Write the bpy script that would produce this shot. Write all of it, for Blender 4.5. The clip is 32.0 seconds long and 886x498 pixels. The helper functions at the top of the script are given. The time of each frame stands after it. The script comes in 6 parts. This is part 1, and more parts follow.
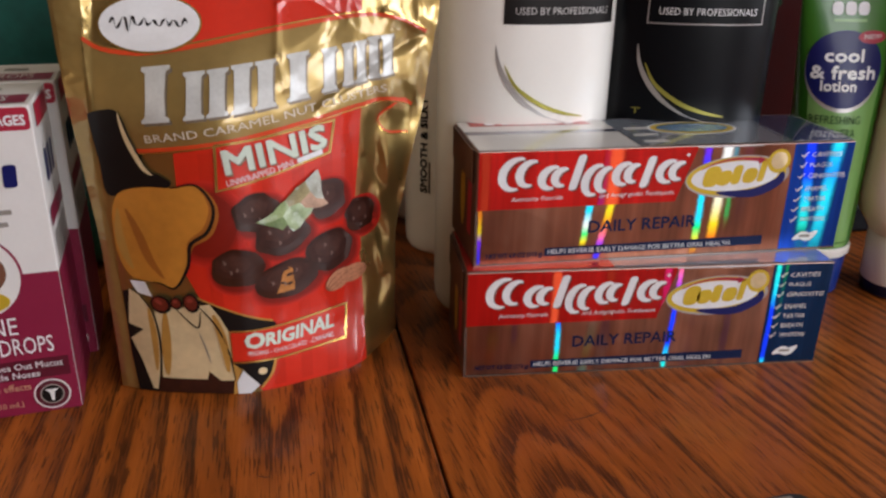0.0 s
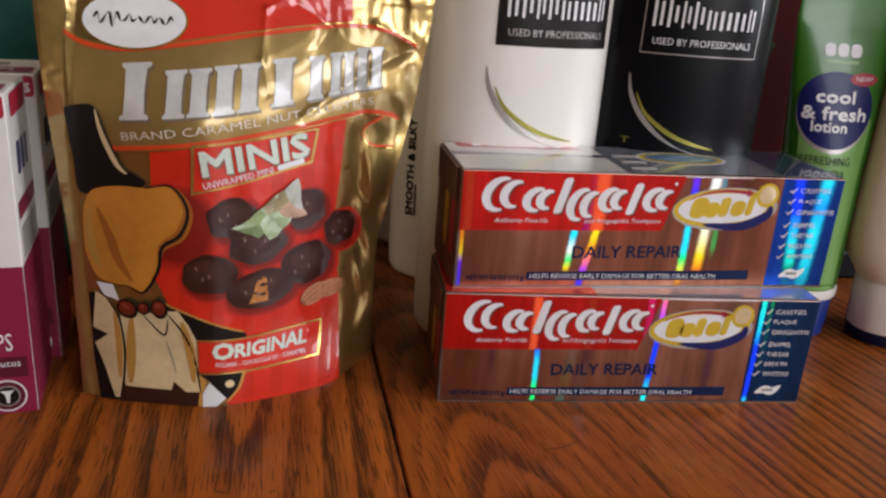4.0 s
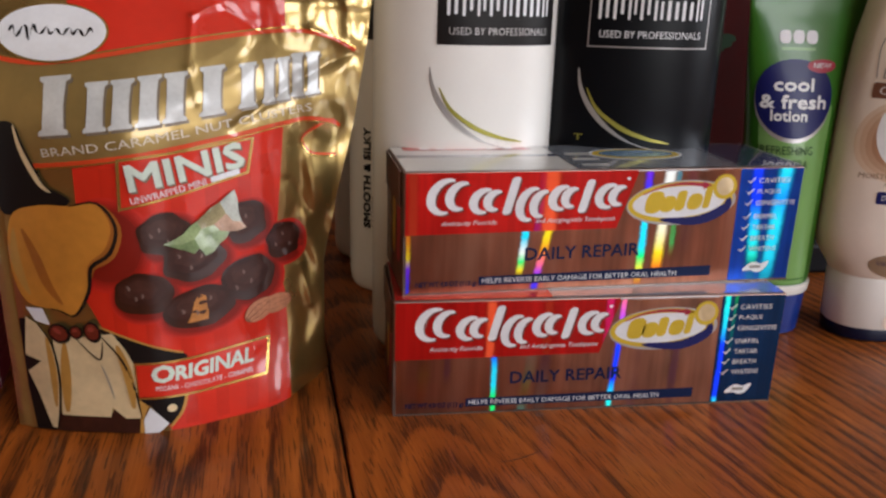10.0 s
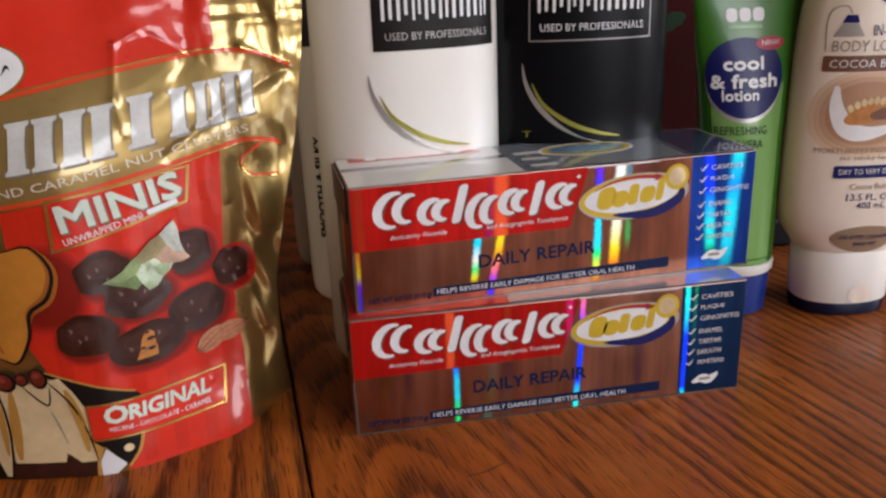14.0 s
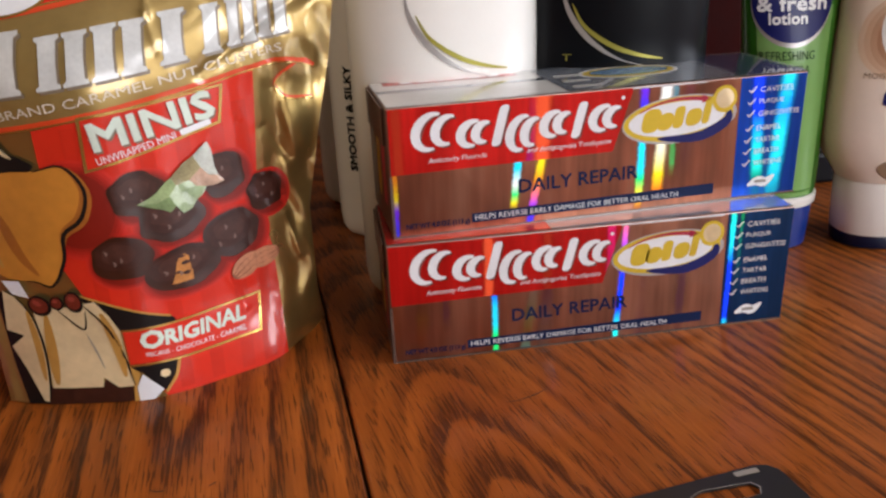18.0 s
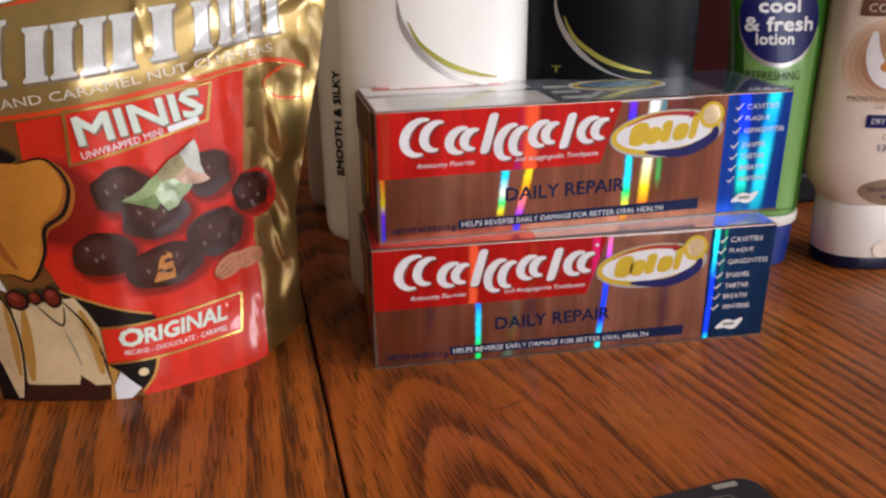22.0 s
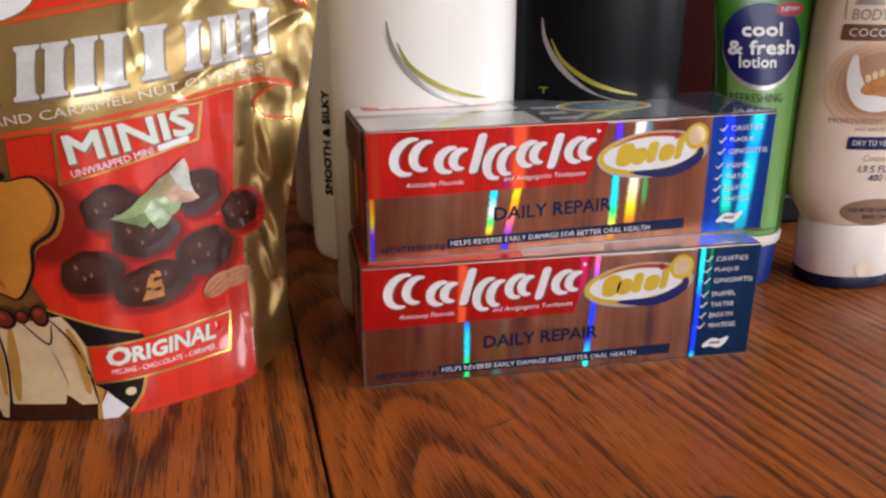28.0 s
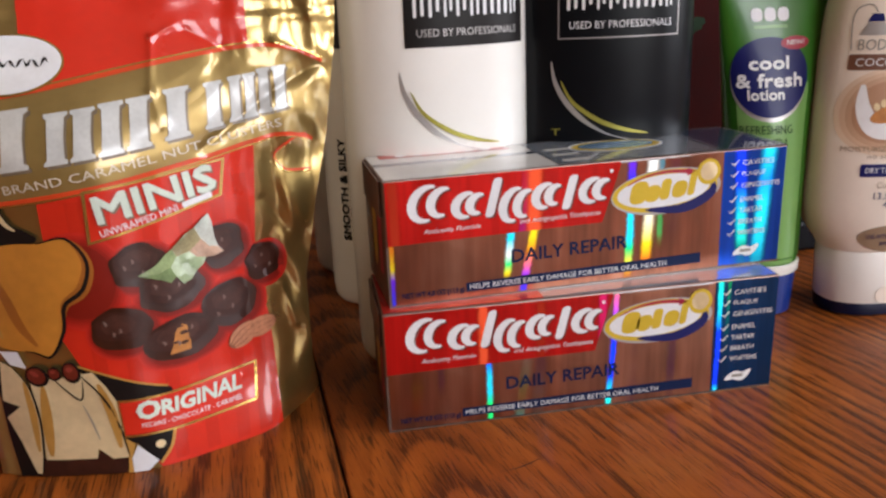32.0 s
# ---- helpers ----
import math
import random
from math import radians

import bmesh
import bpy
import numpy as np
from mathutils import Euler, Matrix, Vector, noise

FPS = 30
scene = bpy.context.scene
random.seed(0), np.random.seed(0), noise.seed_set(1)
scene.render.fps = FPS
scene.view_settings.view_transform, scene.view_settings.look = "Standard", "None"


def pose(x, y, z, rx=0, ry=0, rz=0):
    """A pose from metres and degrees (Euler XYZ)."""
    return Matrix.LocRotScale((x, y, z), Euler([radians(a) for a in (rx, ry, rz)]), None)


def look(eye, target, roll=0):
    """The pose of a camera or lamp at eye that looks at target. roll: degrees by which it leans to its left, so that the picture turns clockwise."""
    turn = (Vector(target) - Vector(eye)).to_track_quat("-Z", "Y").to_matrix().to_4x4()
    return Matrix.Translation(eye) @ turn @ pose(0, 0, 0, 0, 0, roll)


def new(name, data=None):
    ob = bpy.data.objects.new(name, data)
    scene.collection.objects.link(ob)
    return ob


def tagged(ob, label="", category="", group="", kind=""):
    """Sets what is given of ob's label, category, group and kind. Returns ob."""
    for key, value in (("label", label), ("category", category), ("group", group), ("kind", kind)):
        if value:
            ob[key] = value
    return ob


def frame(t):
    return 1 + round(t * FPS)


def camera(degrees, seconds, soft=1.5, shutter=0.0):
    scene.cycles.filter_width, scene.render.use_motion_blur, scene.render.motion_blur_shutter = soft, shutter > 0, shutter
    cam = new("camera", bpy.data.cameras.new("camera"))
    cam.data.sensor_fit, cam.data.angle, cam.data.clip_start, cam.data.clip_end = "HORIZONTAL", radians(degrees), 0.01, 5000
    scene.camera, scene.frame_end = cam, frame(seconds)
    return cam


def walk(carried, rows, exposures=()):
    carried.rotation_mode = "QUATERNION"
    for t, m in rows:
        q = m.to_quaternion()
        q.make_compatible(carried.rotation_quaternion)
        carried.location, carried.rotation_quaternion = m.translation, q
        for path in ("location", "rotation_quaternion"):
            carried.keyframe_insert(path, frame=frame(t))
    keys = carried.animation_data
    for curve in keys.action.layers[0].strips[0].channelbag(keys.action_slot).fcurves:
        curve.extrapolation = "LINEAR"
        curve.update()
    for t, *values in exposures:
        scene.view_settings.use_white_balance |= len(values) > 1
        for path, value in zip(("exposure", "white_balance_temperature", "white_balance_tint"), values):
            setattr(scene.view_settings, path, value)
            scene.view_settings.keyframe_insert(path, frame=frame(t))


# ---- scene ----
cam = camera(58.2, 32.0, soft=2.5)
PATH = [
    (0, (-0.052, -0.325, 0.201), (0.18, 1.51, -0.559), 1.2),
    (0.5, (-0.051, -0.329, 0.199), (0.163, 1.536, -0.491), 1.6),
    (1, (-0.051, -0.326, 0.192), (0.165, 1.535, -0.508), 2.2),
    (1.5, (-0.055, -0.325, 0.186), (0.158, 1.529, -0.533), 2.7),
    (2, (-0.055, -0.324, 0.185), (0.182, 1.528, -0.533), 3.8),
    (2.5, (-0.055, -0.328, 0.183), (0.148, 1.54, -0.503), 3.2),
    (3, (-0.058, -0.327, 0.186), (0.147, 1.531, -0.525), 3.1),
    (3.5, (-0.058, -0.327, 0.185), (0.146, 1.536, -0.512), 3.3),
    (4, (-0.047, -0.321, 0.189), (0.212, 1.547, -0.476), 4.3),
    (4.5, (-0.035, -0.316, 0.193), (0.284, 1.545, -0.465), 3.5),
    (6.5, (-0.022, -0.313, 0.178), (0.206, 1.576, -0.436), 3.0),
    (7, (-0.021, -0.312, 0.177), (0.242, 1.576, -0.429), 2.7),
    (7.5, (-0.022, -0.311, 0.176), (0.255, 1.571, -0.442), 3.0),
    (8, (-0.022, -0.312, 0.178), (0.254, 1.573, -0.43), 2.6),
    (8.5, (-0.022, -0.312, 0.178), (0.244, 1.574, -0.431), 2.2),
    (9, (-0.022, -0.312, 0.178), (0.243, 1.574, -0.431), 2.0),
    (9.5, (-0.023, -0.312, 0.179), (0.244, 1.573, -0.434), 1.9),
    (10, (-0.024, -0.313, 0.18), (0.243, 1.571, -0.436), 1.7),
    (10.5, (-0.024, -0.313, 0.179), (0.238, 1.572, -0.436), 1.5),
    (11, (-0.024, -0.311, 0.178), (0.239, 1.571, -0.446), 1.5),
    (11.5, (-0.024, -0.312, 0.18), (0.248, 1.569, -0.443), 1.5),
    (12, (-0.022, -0.31, 0.179), (0.256, 1.569, -0.446), 1.5),
    (12.5, (-0.013, -0.301, 0.176), (0.362, 1.56, -0.452), 2.3),
    (13, (-0.012, -0.3, 0.177), (0.334, 1.552, -0.492), 1.0),
    (13.5, (-0.007, -0.3, 0.184), (0.329, 1.547, -0.506), -0.2),
    (14, (-0.008, -0.304, 0.19), (0.293, 1.559, -0.471), -2.3),
    (14.5, (-0.012, -0.304, 0.187), (0.284, 1.557, -0.484), -2.6),
    (16.5, (-0.015, -0.3, 0.178), (0.237, 1.538, -0.57), -3.3),
    (17, (-0.017, -0.3, 0.177), (0.234, 1.532, -0.585), -3.0),
    (17.5, (-0.017, -0.3, 0.176), (0.233, 1.531, -0.589), -2.9),
    (18, (-0.018, -0.299, 0.175), (0.237, 1.533, -0.586), -2.7),
    (18.5, (-0.018, -0.3, 0.174), (0.236, 1.532, -0.588), -2.6),
    (19, (-0.02, -0.3, 0.173), (0.236, 1.531, -0.59), -2.4),
    (19.5, (-0.021, -0.302, 0.176), (0.226, 1.528, -0.592), -2.5),
    (20, (-0.023, -0.304, 0.177), (0.211, 1.53, -0.586), -2.7),
    (20.5, (-0.024, -0.303, 0.175), (0.204, 1.532, -0.589), -2.7),
    (21, (-0.024, -0.303, 0.175), (0.199, 1.53, -0.593), -2.7),
    (21.5, (-0.023, -0.3, 0.172), (0.208, 1.53, -0.599), -2.4),
    (22, (-0.02, -0.299, 0.173), (0.285, 1.535, -0.563), -0.4),
    (22.5, (-0.021, -0.299, 0.171), (0.294, 1.536, -0.559), -0.2),
    (23, (-0.02, -0.3, 0.175), (0.283, 1.538, -0.553), -0.8),
    (23.5, (-0.019, -0.298, 0.174), (0.307, 1.543, -0.536), -0.3),
    (24, (-0.018, -0.297, 0.172), (0.37, 1.542, -0.512), 1.3),
    (24.5, (-0.019, -0.298, 0.173), (0.365, 1.54, -0.517), 1.1),
    (25, (-0.019, -0.299, 0.173), (0.36, 1.541, -0.514), 1.0),
    (25.5, (-0.02, -0.301, 0.176), (0.344, 1.543, -0.507), 0.5),
    (26, (-0.02, -0.301, 0.177), (0.331, 1.544, -0.511), 0.1),
    (26.5, (-0.02, -0.301, 0.176), (0.329, 1.546, -0.508), -0.1),
    (28.5, (-0.022, -0.3, 0.173), (0.321, 1.545, -0.517), 0.1),
    (29, (-0.016, -0.299, 0.18), (0.353, 1.548, -0.493), -0.5),
    (29.5, (-0.016, -0.298, 0.182), (0.362, 1.554, -0.471), -1.3),
    (30, (-0.015, -0.3, 0.185), (0.36, 1.558, -0.454), -2.1),
    (30.5, (-0.019, -0.301, 0.18), (0.327, 1.566, -0.448), -2.3),
    (31, (-0.019, -0.304, 0.186), (0.311, 1.57, -0.432), -2.8),
    (31.5, (-0.022, -0.302, 0.18), (0.299, 1.573, -0.435), -2.1),
    (32, (-0.023, -0.304, 0.179), (0.285, 1.576, -0.429), -2.4),
]
EXPOSURES = [(0, -0.53), (13, -0.53), (17, -0.21), (32, -0.21)]
walk(cam, [(t, look(eye, aim, roll)) for t, eye, aim, roll in PATH], EXPOSURES)

# ---- world, window light ----
world = bpy.data.worlds.new("sky")
scene.world = world
world.use_nodes = True
wn, wl = world.node_tree.nodes, world.node_tree.links
sky = wn.new("ShaderNodeTexSky")
sky.sky_type, sky.sun_disc = "NISHITA", False
sky.sun_elevation, sky.sun_rotation = radians(38), radians(150)
wl.new(sky.outputs[0], wn["Background"].inputs[0])
wn["Background"].inputs[1].default_value = 0.12

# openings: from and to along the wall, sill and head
# the first opening is made up to hold the warm fill lamp
FILL_OPENING = (-0.5, 0.55, 0.2, 1.3)
SOUTH = (0.475, 1.525, 0.2, 1.35)
EAST = (-1.05, -0.05, 0.2, 1.2)


def area_lamp(name, m, w, h, power, colour):
    data = bpy.data.lights.new(name, "AREA")
    data.shape, data.size, data.size_y, data.energy, data.color = "RECTANGLE", w, h, power, colour
    ob = new(name, data)
    ob.matrix_world = m
    return ob


# added warm fill from the left; its window is invented
area_lamp("west_warm_fill", look((-1.53, 0.025, 0.75), (0.0, 0.1, 0.15)), 0.95, 1.0, 10.0, (1.0, 0.76, 0.48))
LAMP_AT = (1.0, -1.93, 0.78)
area_lamp("window_daylight", look(LAMP_AT, (0.7, 0.0, 0.1)), 1.0, 1.1, 31.0, (0.91, 0.905, 0.94))
area_lamp("east_window_daylight", look((1.63, -0.55, 0.7), (0.0, -0.05, 0.1)), 0.95, 0.95, 33.0, (0.9, 0.915, 0.98))

# ---- materials ----


def mat(name, colour, rough=0.5, metal=0.0, coat=0.0, vary=0.08, scale=60.0, bump=0.0, bscale=200.0, spec=0.5, coat_rough=0.08):
    m = bpy.data.materials.new(name)
    m.use_nodes = True
    n, l = m.node_tree.nodes, m.node_tree.links
    b = n["Principled BSDF"]
    b.inputs["Metallic"].default_value = metal
    b.inputs["Coat Weight"].default_value = coat
    b.inputs["Coat Roughness"].default_value = coat_rough
    b.inputs["Specular IOR Level"].default_value = spec
    tc = n.new("ShaderNodeTexCoord")
    t1 = n.new("ShaderNodeTexNoise")
    t1.inputs["Scale"].default_value, t1.inputs["Detail"].default_value = scale, 6
    t2 = n.new("ShaderNodeTexNoise")
    t2.inputs["Scale"].default_value, t2.inputs["Detail"].default_value = scale * 9, 3
    l.new(tc.outputs["Object"], t1.inputs[0])
    l.new(tc.outputs["Object"], t2.inputs[0])
    mix = n.new("ShaderNodeMath")
    mix.operation = "MULTIPLY_ADD"
    mix.inputs[1].default_value = 0.4
    l.new(t2.outputs[0], mix.inputs[0])
    l.new(t1.outputs[0], mix.inputs[2])
    ramp = n.new("ShaderNodeValToRGB")
    ramp.color_ramp.elements[0].position, ramp.color_ramp.elements[1].position = 0.4, 1.0
    lo = [max(0, c * (1 - vary)) for c in colour]
    hi = [min(1, c * (1 + vary)) for c in colour]
    ramp.color_ramp.elements[0].color, ramp.color_ramp.elements[1].color = (*lo, 1), (*hi, 1)
    l.new(mix.outputs[0], ramp.inputs[0])
    l.new(ramp.outputs[0], b.inputs["Base Color"])
    rr = n.new("ShaderNodeMapRange")
    rr.inputs[3].default_value, rr.inputs[4].default_value = max(0.02, rough * 0.85), min(1, rough * 1.2)
    l.new(t1.outputs[0], rr.inputs[0])
    l.new(rr.outputs[0], b.inputs["Roughness"])
    if bump:
        t3 = n.new("ShaderNodeTexNoise")
        t3.inputs["Scale"].default_value, t3.inputs["Detail"].default_value = bscale, 4
        l.new(tc.outputs["Object"], t3.inputs[0])
        bp = n.new("ShaderNodeBump")
        bp.inputs["Strength"].default_value, bp.inputs["Distance"].default_value = 1.0, bump
        l.new(t3.outputs[0], bp.inputs["Height"])
        l.new(bp.outputs[0], b.inputs["Normal"])
    return m


class Net:
    """Short calls for building a node tree."""

    def __init__(self, tree):
        self.n, self.l = tree.nodes, tree.links
        self.where = self.n.new("ShaderNodeTexCoord").outputs["Object"]

    def put(self, socket, value):
        if isinstance(value, (int, float)):
            socket.default_value = value
        elif isinstance(value, tuple):
            socket.default_value = value if len(value) == len(socket.default_value) else (*value, 1)
        else:
            self.l.new(value, socket)

    def math(self, op, a, b=0.0, c=0.0, clamp=False):
        x = self.n.new("ShaderNodeMath")
        x.operation, x.use_clamp = op, clamp
        for socket, value in zip(x.inputs, (a, b, c)):
            self.put(socket, value)
        return x.outputs[0]

    def axes(self, vector=None):
        x = self.n.new("ShaderNodeSeparateXYZ")
        self.put(x.inputs[0], vector or self.where)
        return x.outputs

    def vec(self, x, y, z=0.0):
        v = self.n.new("ShaderNodeCombineXYZ")
        for socket, value in zip(v.inputs, (x, y, z)):
            self.put(socket, value)
        return v.outputs[0]

    def noise(self, vector, scale, detail=2.0, bend=0.0, ridged=False):
        t = self.n.new("ShaderNodeTexNoise")
        if ridged:
            t.noise_type = "RIDGED_MULTIFRACTAL"
        self.put(t.inputs["Vector"], vector)
        t.inputs["Scale"].default_value, t.inputs["Detail"].default_value, t.inputs["Distortion"].default_value = scale, detail, bend
        return t.outputs[0]

    def step(self, value, a, b, lo=0.0, hi=1.0):
        r = self.n.new("ShaderNodeMapRange")
        r.interpolation_type = "SMOOTHSTEP"
        self.put(r.inputs[0], value)
        for k, q in enumerate((a, b, lo, hi)):
            r.inputs[k + 1].default_value = q
        return r.outputs[0]

    def ramp(self, value, stops):
        r = self.n.new("ShaderNodeValToRGB")
        e = r.color_ramp.elements
        e[0].position, e[1].position = stops[0][0], stops[-1][0]
        e[0].color, e[1].color = [(*c, 1) if len(c) == 3 else c for c in (stops[0][1], stops[-1][1])]
        for p, c in stops[1:-1]:
            e.new(p).color = (*c, 1) if len(c) == 3 else c
        self.put(r.inputs[0], value)
        return r.outputs

    def mix(self, fac, a, b, mode="MIX"):
        x = self.n.new("ShaderNodeMix")
        x.data_type, x.blend_type = "RGBA", mode
        self.put(x.inputs[0], fac)
        self.put(x.inputs[6], a)
        self.put(x.inputs[7], b)
        return x.outputs[2]

    def bump(self, height, distance, strength=1.0):
        b = self.n.new("ShaderNodeBump")
        b.inputs["Strength"].default_value, b.inputs["Distance"].default_value = strength, distance
        self.put(b.inputs["Height"], height)
        return b.outputs[0]


def wood_material(name, dark, mid, light, lean, heart, period, depth, slope, phase, wobble, faint):
    """Plain-sawn stained oak: growth rings cut at a slant give nested arches; dark open pores along the grain."""
    m = bpy.data.materials.new(name)
    m.use_nodes = True
    w = Net(m.node_tree)
    b = m.node_tree.nodes["Principled BSDF"]
    ca, sa = math.cos(radians(lean)), math.sin(radians(lean))
    x, y, z = w.axes()
    dx, dy = w.math("SUBTRACT", x, heart[0]), w.math("SUBTRACT", y, heart[1])
    across = w.math("ADD", w.math("MULTIPLY", dx, ca), w.math("MULTIPLY", dy, sa))
    along = w.math("SUBTRACT", w.math("MULTIPLY", dx, sa), w.math("MULTIPLY", dy, ca))
    slow = w.noise(w.vec(across, w.math("MULTIPLY", along, 0.35)), 16, 2)
    fine = w.noise(w.vec(across, w.math("MULTIPLY", along, 0.12)), 120, 3)
    c = w.math("MULTIPLY_ADD", w.math("SUBTRACT", slow, 0.5), wobble, across)
    d = w.math("MAXIMUM", w.math("MULTIPLY_ADD", along, slope, depth), 0.0)
    r = w.math("SQRT", w.math("ADD", w.math("MULTIPLY", c, c), w.math("MULTIPLY", d, d)))
    r = w.math("MULTIPLY_ADD", w.math("SUBTRACT", fine, 0.5), period * 0.3, r)
    # years differ: some rings are wide, some faint
    r = w.math("MULTIPLY_ADD", w.math("SUBTRACT", w.noise(w.vec(r, w.math("MULTIPLY", along, 0.04)), 0.22 / period, 1), 0.5), period * 0.6, r)
    year = w.step(w.noise(w.vec(r, w.math("MULTIPLY", along, 0.06), 3.0), 0.75 / period, 1), 0.36, 0.6, faint, 1.0)
    ring = w.math("FRACT", w.math("MULTIPLY_ADD", r, 1 / period, phase))
    early = w.ramp(ring, [(0.0, (1, 1, 1)), (0.24, (0.92, 0.92, 0.92)), (0.5, (0.3, 0.3, 0.3)), (0.78, (0.0, 0.0, 0.0)), (0.9, (0.12, 0.12, 0.12)), (1.0, (1, 1, 1))])[0]
    early = w.math("MULTIPLY", early, year)
    # dark streaks gather in the open-pored early wood
    streak = w.noise(w.vec(across, w.math("MULTIPLY", along, 0.09)), 330, 4, 0.3)
    gather = w.math("MULTIPLY", early, w.step(streak, 0.3, 0.62, 0.4, 1.05), clamp=True)
    tone = w.noise(w.vec(across, w.math("MULTIPLY", along, 0.2)), 45, 5, 0.4)
    base = w.mix(w.step(tone, 0.3, 0.7), mid, light)
    one = w.mix(gather, base, dark)
    fibre = w.noise(w.vec(across, w.math("MULTIPLY", along, 0.03)), 1100, 3)
    two = w.mix(1.0, one, w.ramp(fibre, [(0.3, (0.84, 0.83, 0.82)), (0.7, (1.12, 1.12, 1.12))])[0], "MULTIPLY")
    pore = w.noise(w.vec(across, w.math("MULTIPLY", along, 0.045)), 1250, 1.5, 0.15)
    reach = w.math("MULTIPLY_ADD", early, 0.13, 0.385)
    pores = w.math("MULTIPLY", w.math("SUBTRACT", reach, pore), 40.0, clamp=True)
    three = w.mix(w.math("MULTIPLY", pores, 0.7), two, tuple(q * 0.4 for q in dark))
    blot = w.noise(w.where, 9, 3)
    four = w.mix(1.0, three, w.ramp(blot, [(0.3, (0.86, 0.86, 0.86)), (0.7, (1.1, 1.1, 1.1))])[0], "MULTIPLY")
    w.put(b.inputs["Base Color"], four)
    smear = w.noise(w.where, 35, 5)
    w.put(b.inputs["Roughness"], w.step(smear, 0.25, 0.75, 0.4, 0.55))
    b.inputs["Specular IOR Level"].default_value = 0.12
    b.inputs["Coat Weight"].default_value = 0.35
    w.put(b.inputs["Coat Roughness"], w.step(smear, 0.2, 0.8, 0.12, 0.22))
    w.put(b.inputs["Normal"], w.bump(pores, -0.0002, 0.4))
    w.put(b.inputs["Coat Normal"], w.bump(w.math("ADD", w.math("MULTIPLY", pores, 0.25), w.math("MULTIPLY", w.noise(w.where, 60, 3), -2.0)), -0.00025, 0.7))
    return m


def foil_relief():
    """Relief of the crinkled foil: soft dents, folds of the side gusset, a crumpled mouth and sharp creases."""
    tree = bpy.data.node_groups.new("foil_relief", "ShaderNodeTree")
    tree.interface.new_socket("Normal", in_out="OUTPUT", socket_type="NodeSocketVector")
    w = Net(tree)
    x, y, z = w.axes()
    flat_xz = w.vec(x, z)
    h = w.math("MULTIPLY", w.noise(flat_xz, 26, 2), 0.0028)
    side = w.step(x, -0.056, -0.04)
    folds = w.noise(w.vec(w.math("MULTIPLY_ADD", z, 0.25, x), w.math("MULTIPLY", z, 0.4)), 52, 1.5, 0.5)
    h = w.math("ADD", h, w.math("MULTIPLY", w.math("MULTIPLY", folds, side), 0.0062))
    mouth = w.math("MULTIPLY", w.step(z, 0.115, 0.15), w.step(x, -0.1, -0.055))
    crumple = w.noise(flat_xz, 30, 1.5, 0.7)
    h = w.math("ADD", h, w.math("MULTIPLY", w.math("MULTIPLY", crumple, mouth), 0.0065))
    seal = w.step(x, -0.151, -0.156)
    h = w.math("ADD", h, w.math("MULTIPLY", w.math("MULTIPLY", w.noise(w.vec(x, w.math("MULTIPLY", z, 1.4)), 60, 2), seal), 0.003))
    for x0, z0, x1, z1, wide, high in CREASES:
        dx, dz = x1 - x0, z1 - z0
        n2 = dx * dx + dz * dz
        px, pz = w.math("SUBTRACT", x, x0), w.math("SUBTRACT", z, z0)
        t = w.math("MULTIPLY", w.math("ADD", w.math("MULTIPLY", px, dx), w.math("MULTIPLY", pz, dz)), 1 / n2, clamp=True)
        qx, qz = w.math("MULTIPLY_ADD", t, -dx, px), w.math("MULTIPLY_ADD", t, -dz, pz)
        d2 = w.math("ADD", w.math("MULTIPLY", qx, qx), w.math("MULTIPLY", qz, qz))
        h = w.math("ADD", h, w.math("DIVIDE", high, w.math("MULTIPLY_ADD", d2, 1 / wide ** 2, 1.0)))
    out = tree.nodes.new("NodeGroupOutput")
    tree.links.new(w.bump(h, 1.0), out.inputs[0])
    return tree


# straight pieces of the sharpest creases: from (x, z) to (x, z), width, height
CREASES = [(-0.0795, 0.168, -0.08, 0.149, 0.0016, 0.0011), (-0.08, 0.149, -0.077, 0.136, 0.0016, 0.0009), (-0.0795, 0.168, -0.0715, 0.172, 0.0014, 0.0009), (-0.067, 0.17, -0.052, 0.161, 0.0018, -0.0011), (-0.016, 0.153, -0.037, 0.1435, 0.0022, -0.0017), (-0.037, 0.1435, -0.064, 0.1255, 0.0022, -0.0016), (-0.033, 0.163, -0.015, 0.154, 0.002, 0.0013), (-0.066, 0.043, -0.06, 0.026, 0.0013, 0.0003), (-0.06, 0.026, -0.064, 0.017, 0.0013, 0.0003), (-0.044, 0.1, -0.036, 0.085, 0.0022, -0.0013), (-0.04, 0.06, -0.036, 0.04, 0.002, 0.0012)]
RELIEF = foil_relief()


def film_coat(m, weight=1.0, coat_rough=0.1):
    """The clear outer film of the pouch follows the relief of the foil."""
    n, l = m.node_tree.nodes, m.node_tree.links
    b = n["Principled BSDF"]
    b.inputs["Coat Weight"].default_value, b.inputs["Coat Roughness"].default_value = weight, coat_rough
    g = n.new("ShaderNodeGroup")
    g.node_tree = RELIEF
    l.new(g.outputs[0], b.inputs["Coat Normal"])
    l.new(g.outputs[0], b.inputs["Normal"])
    return m


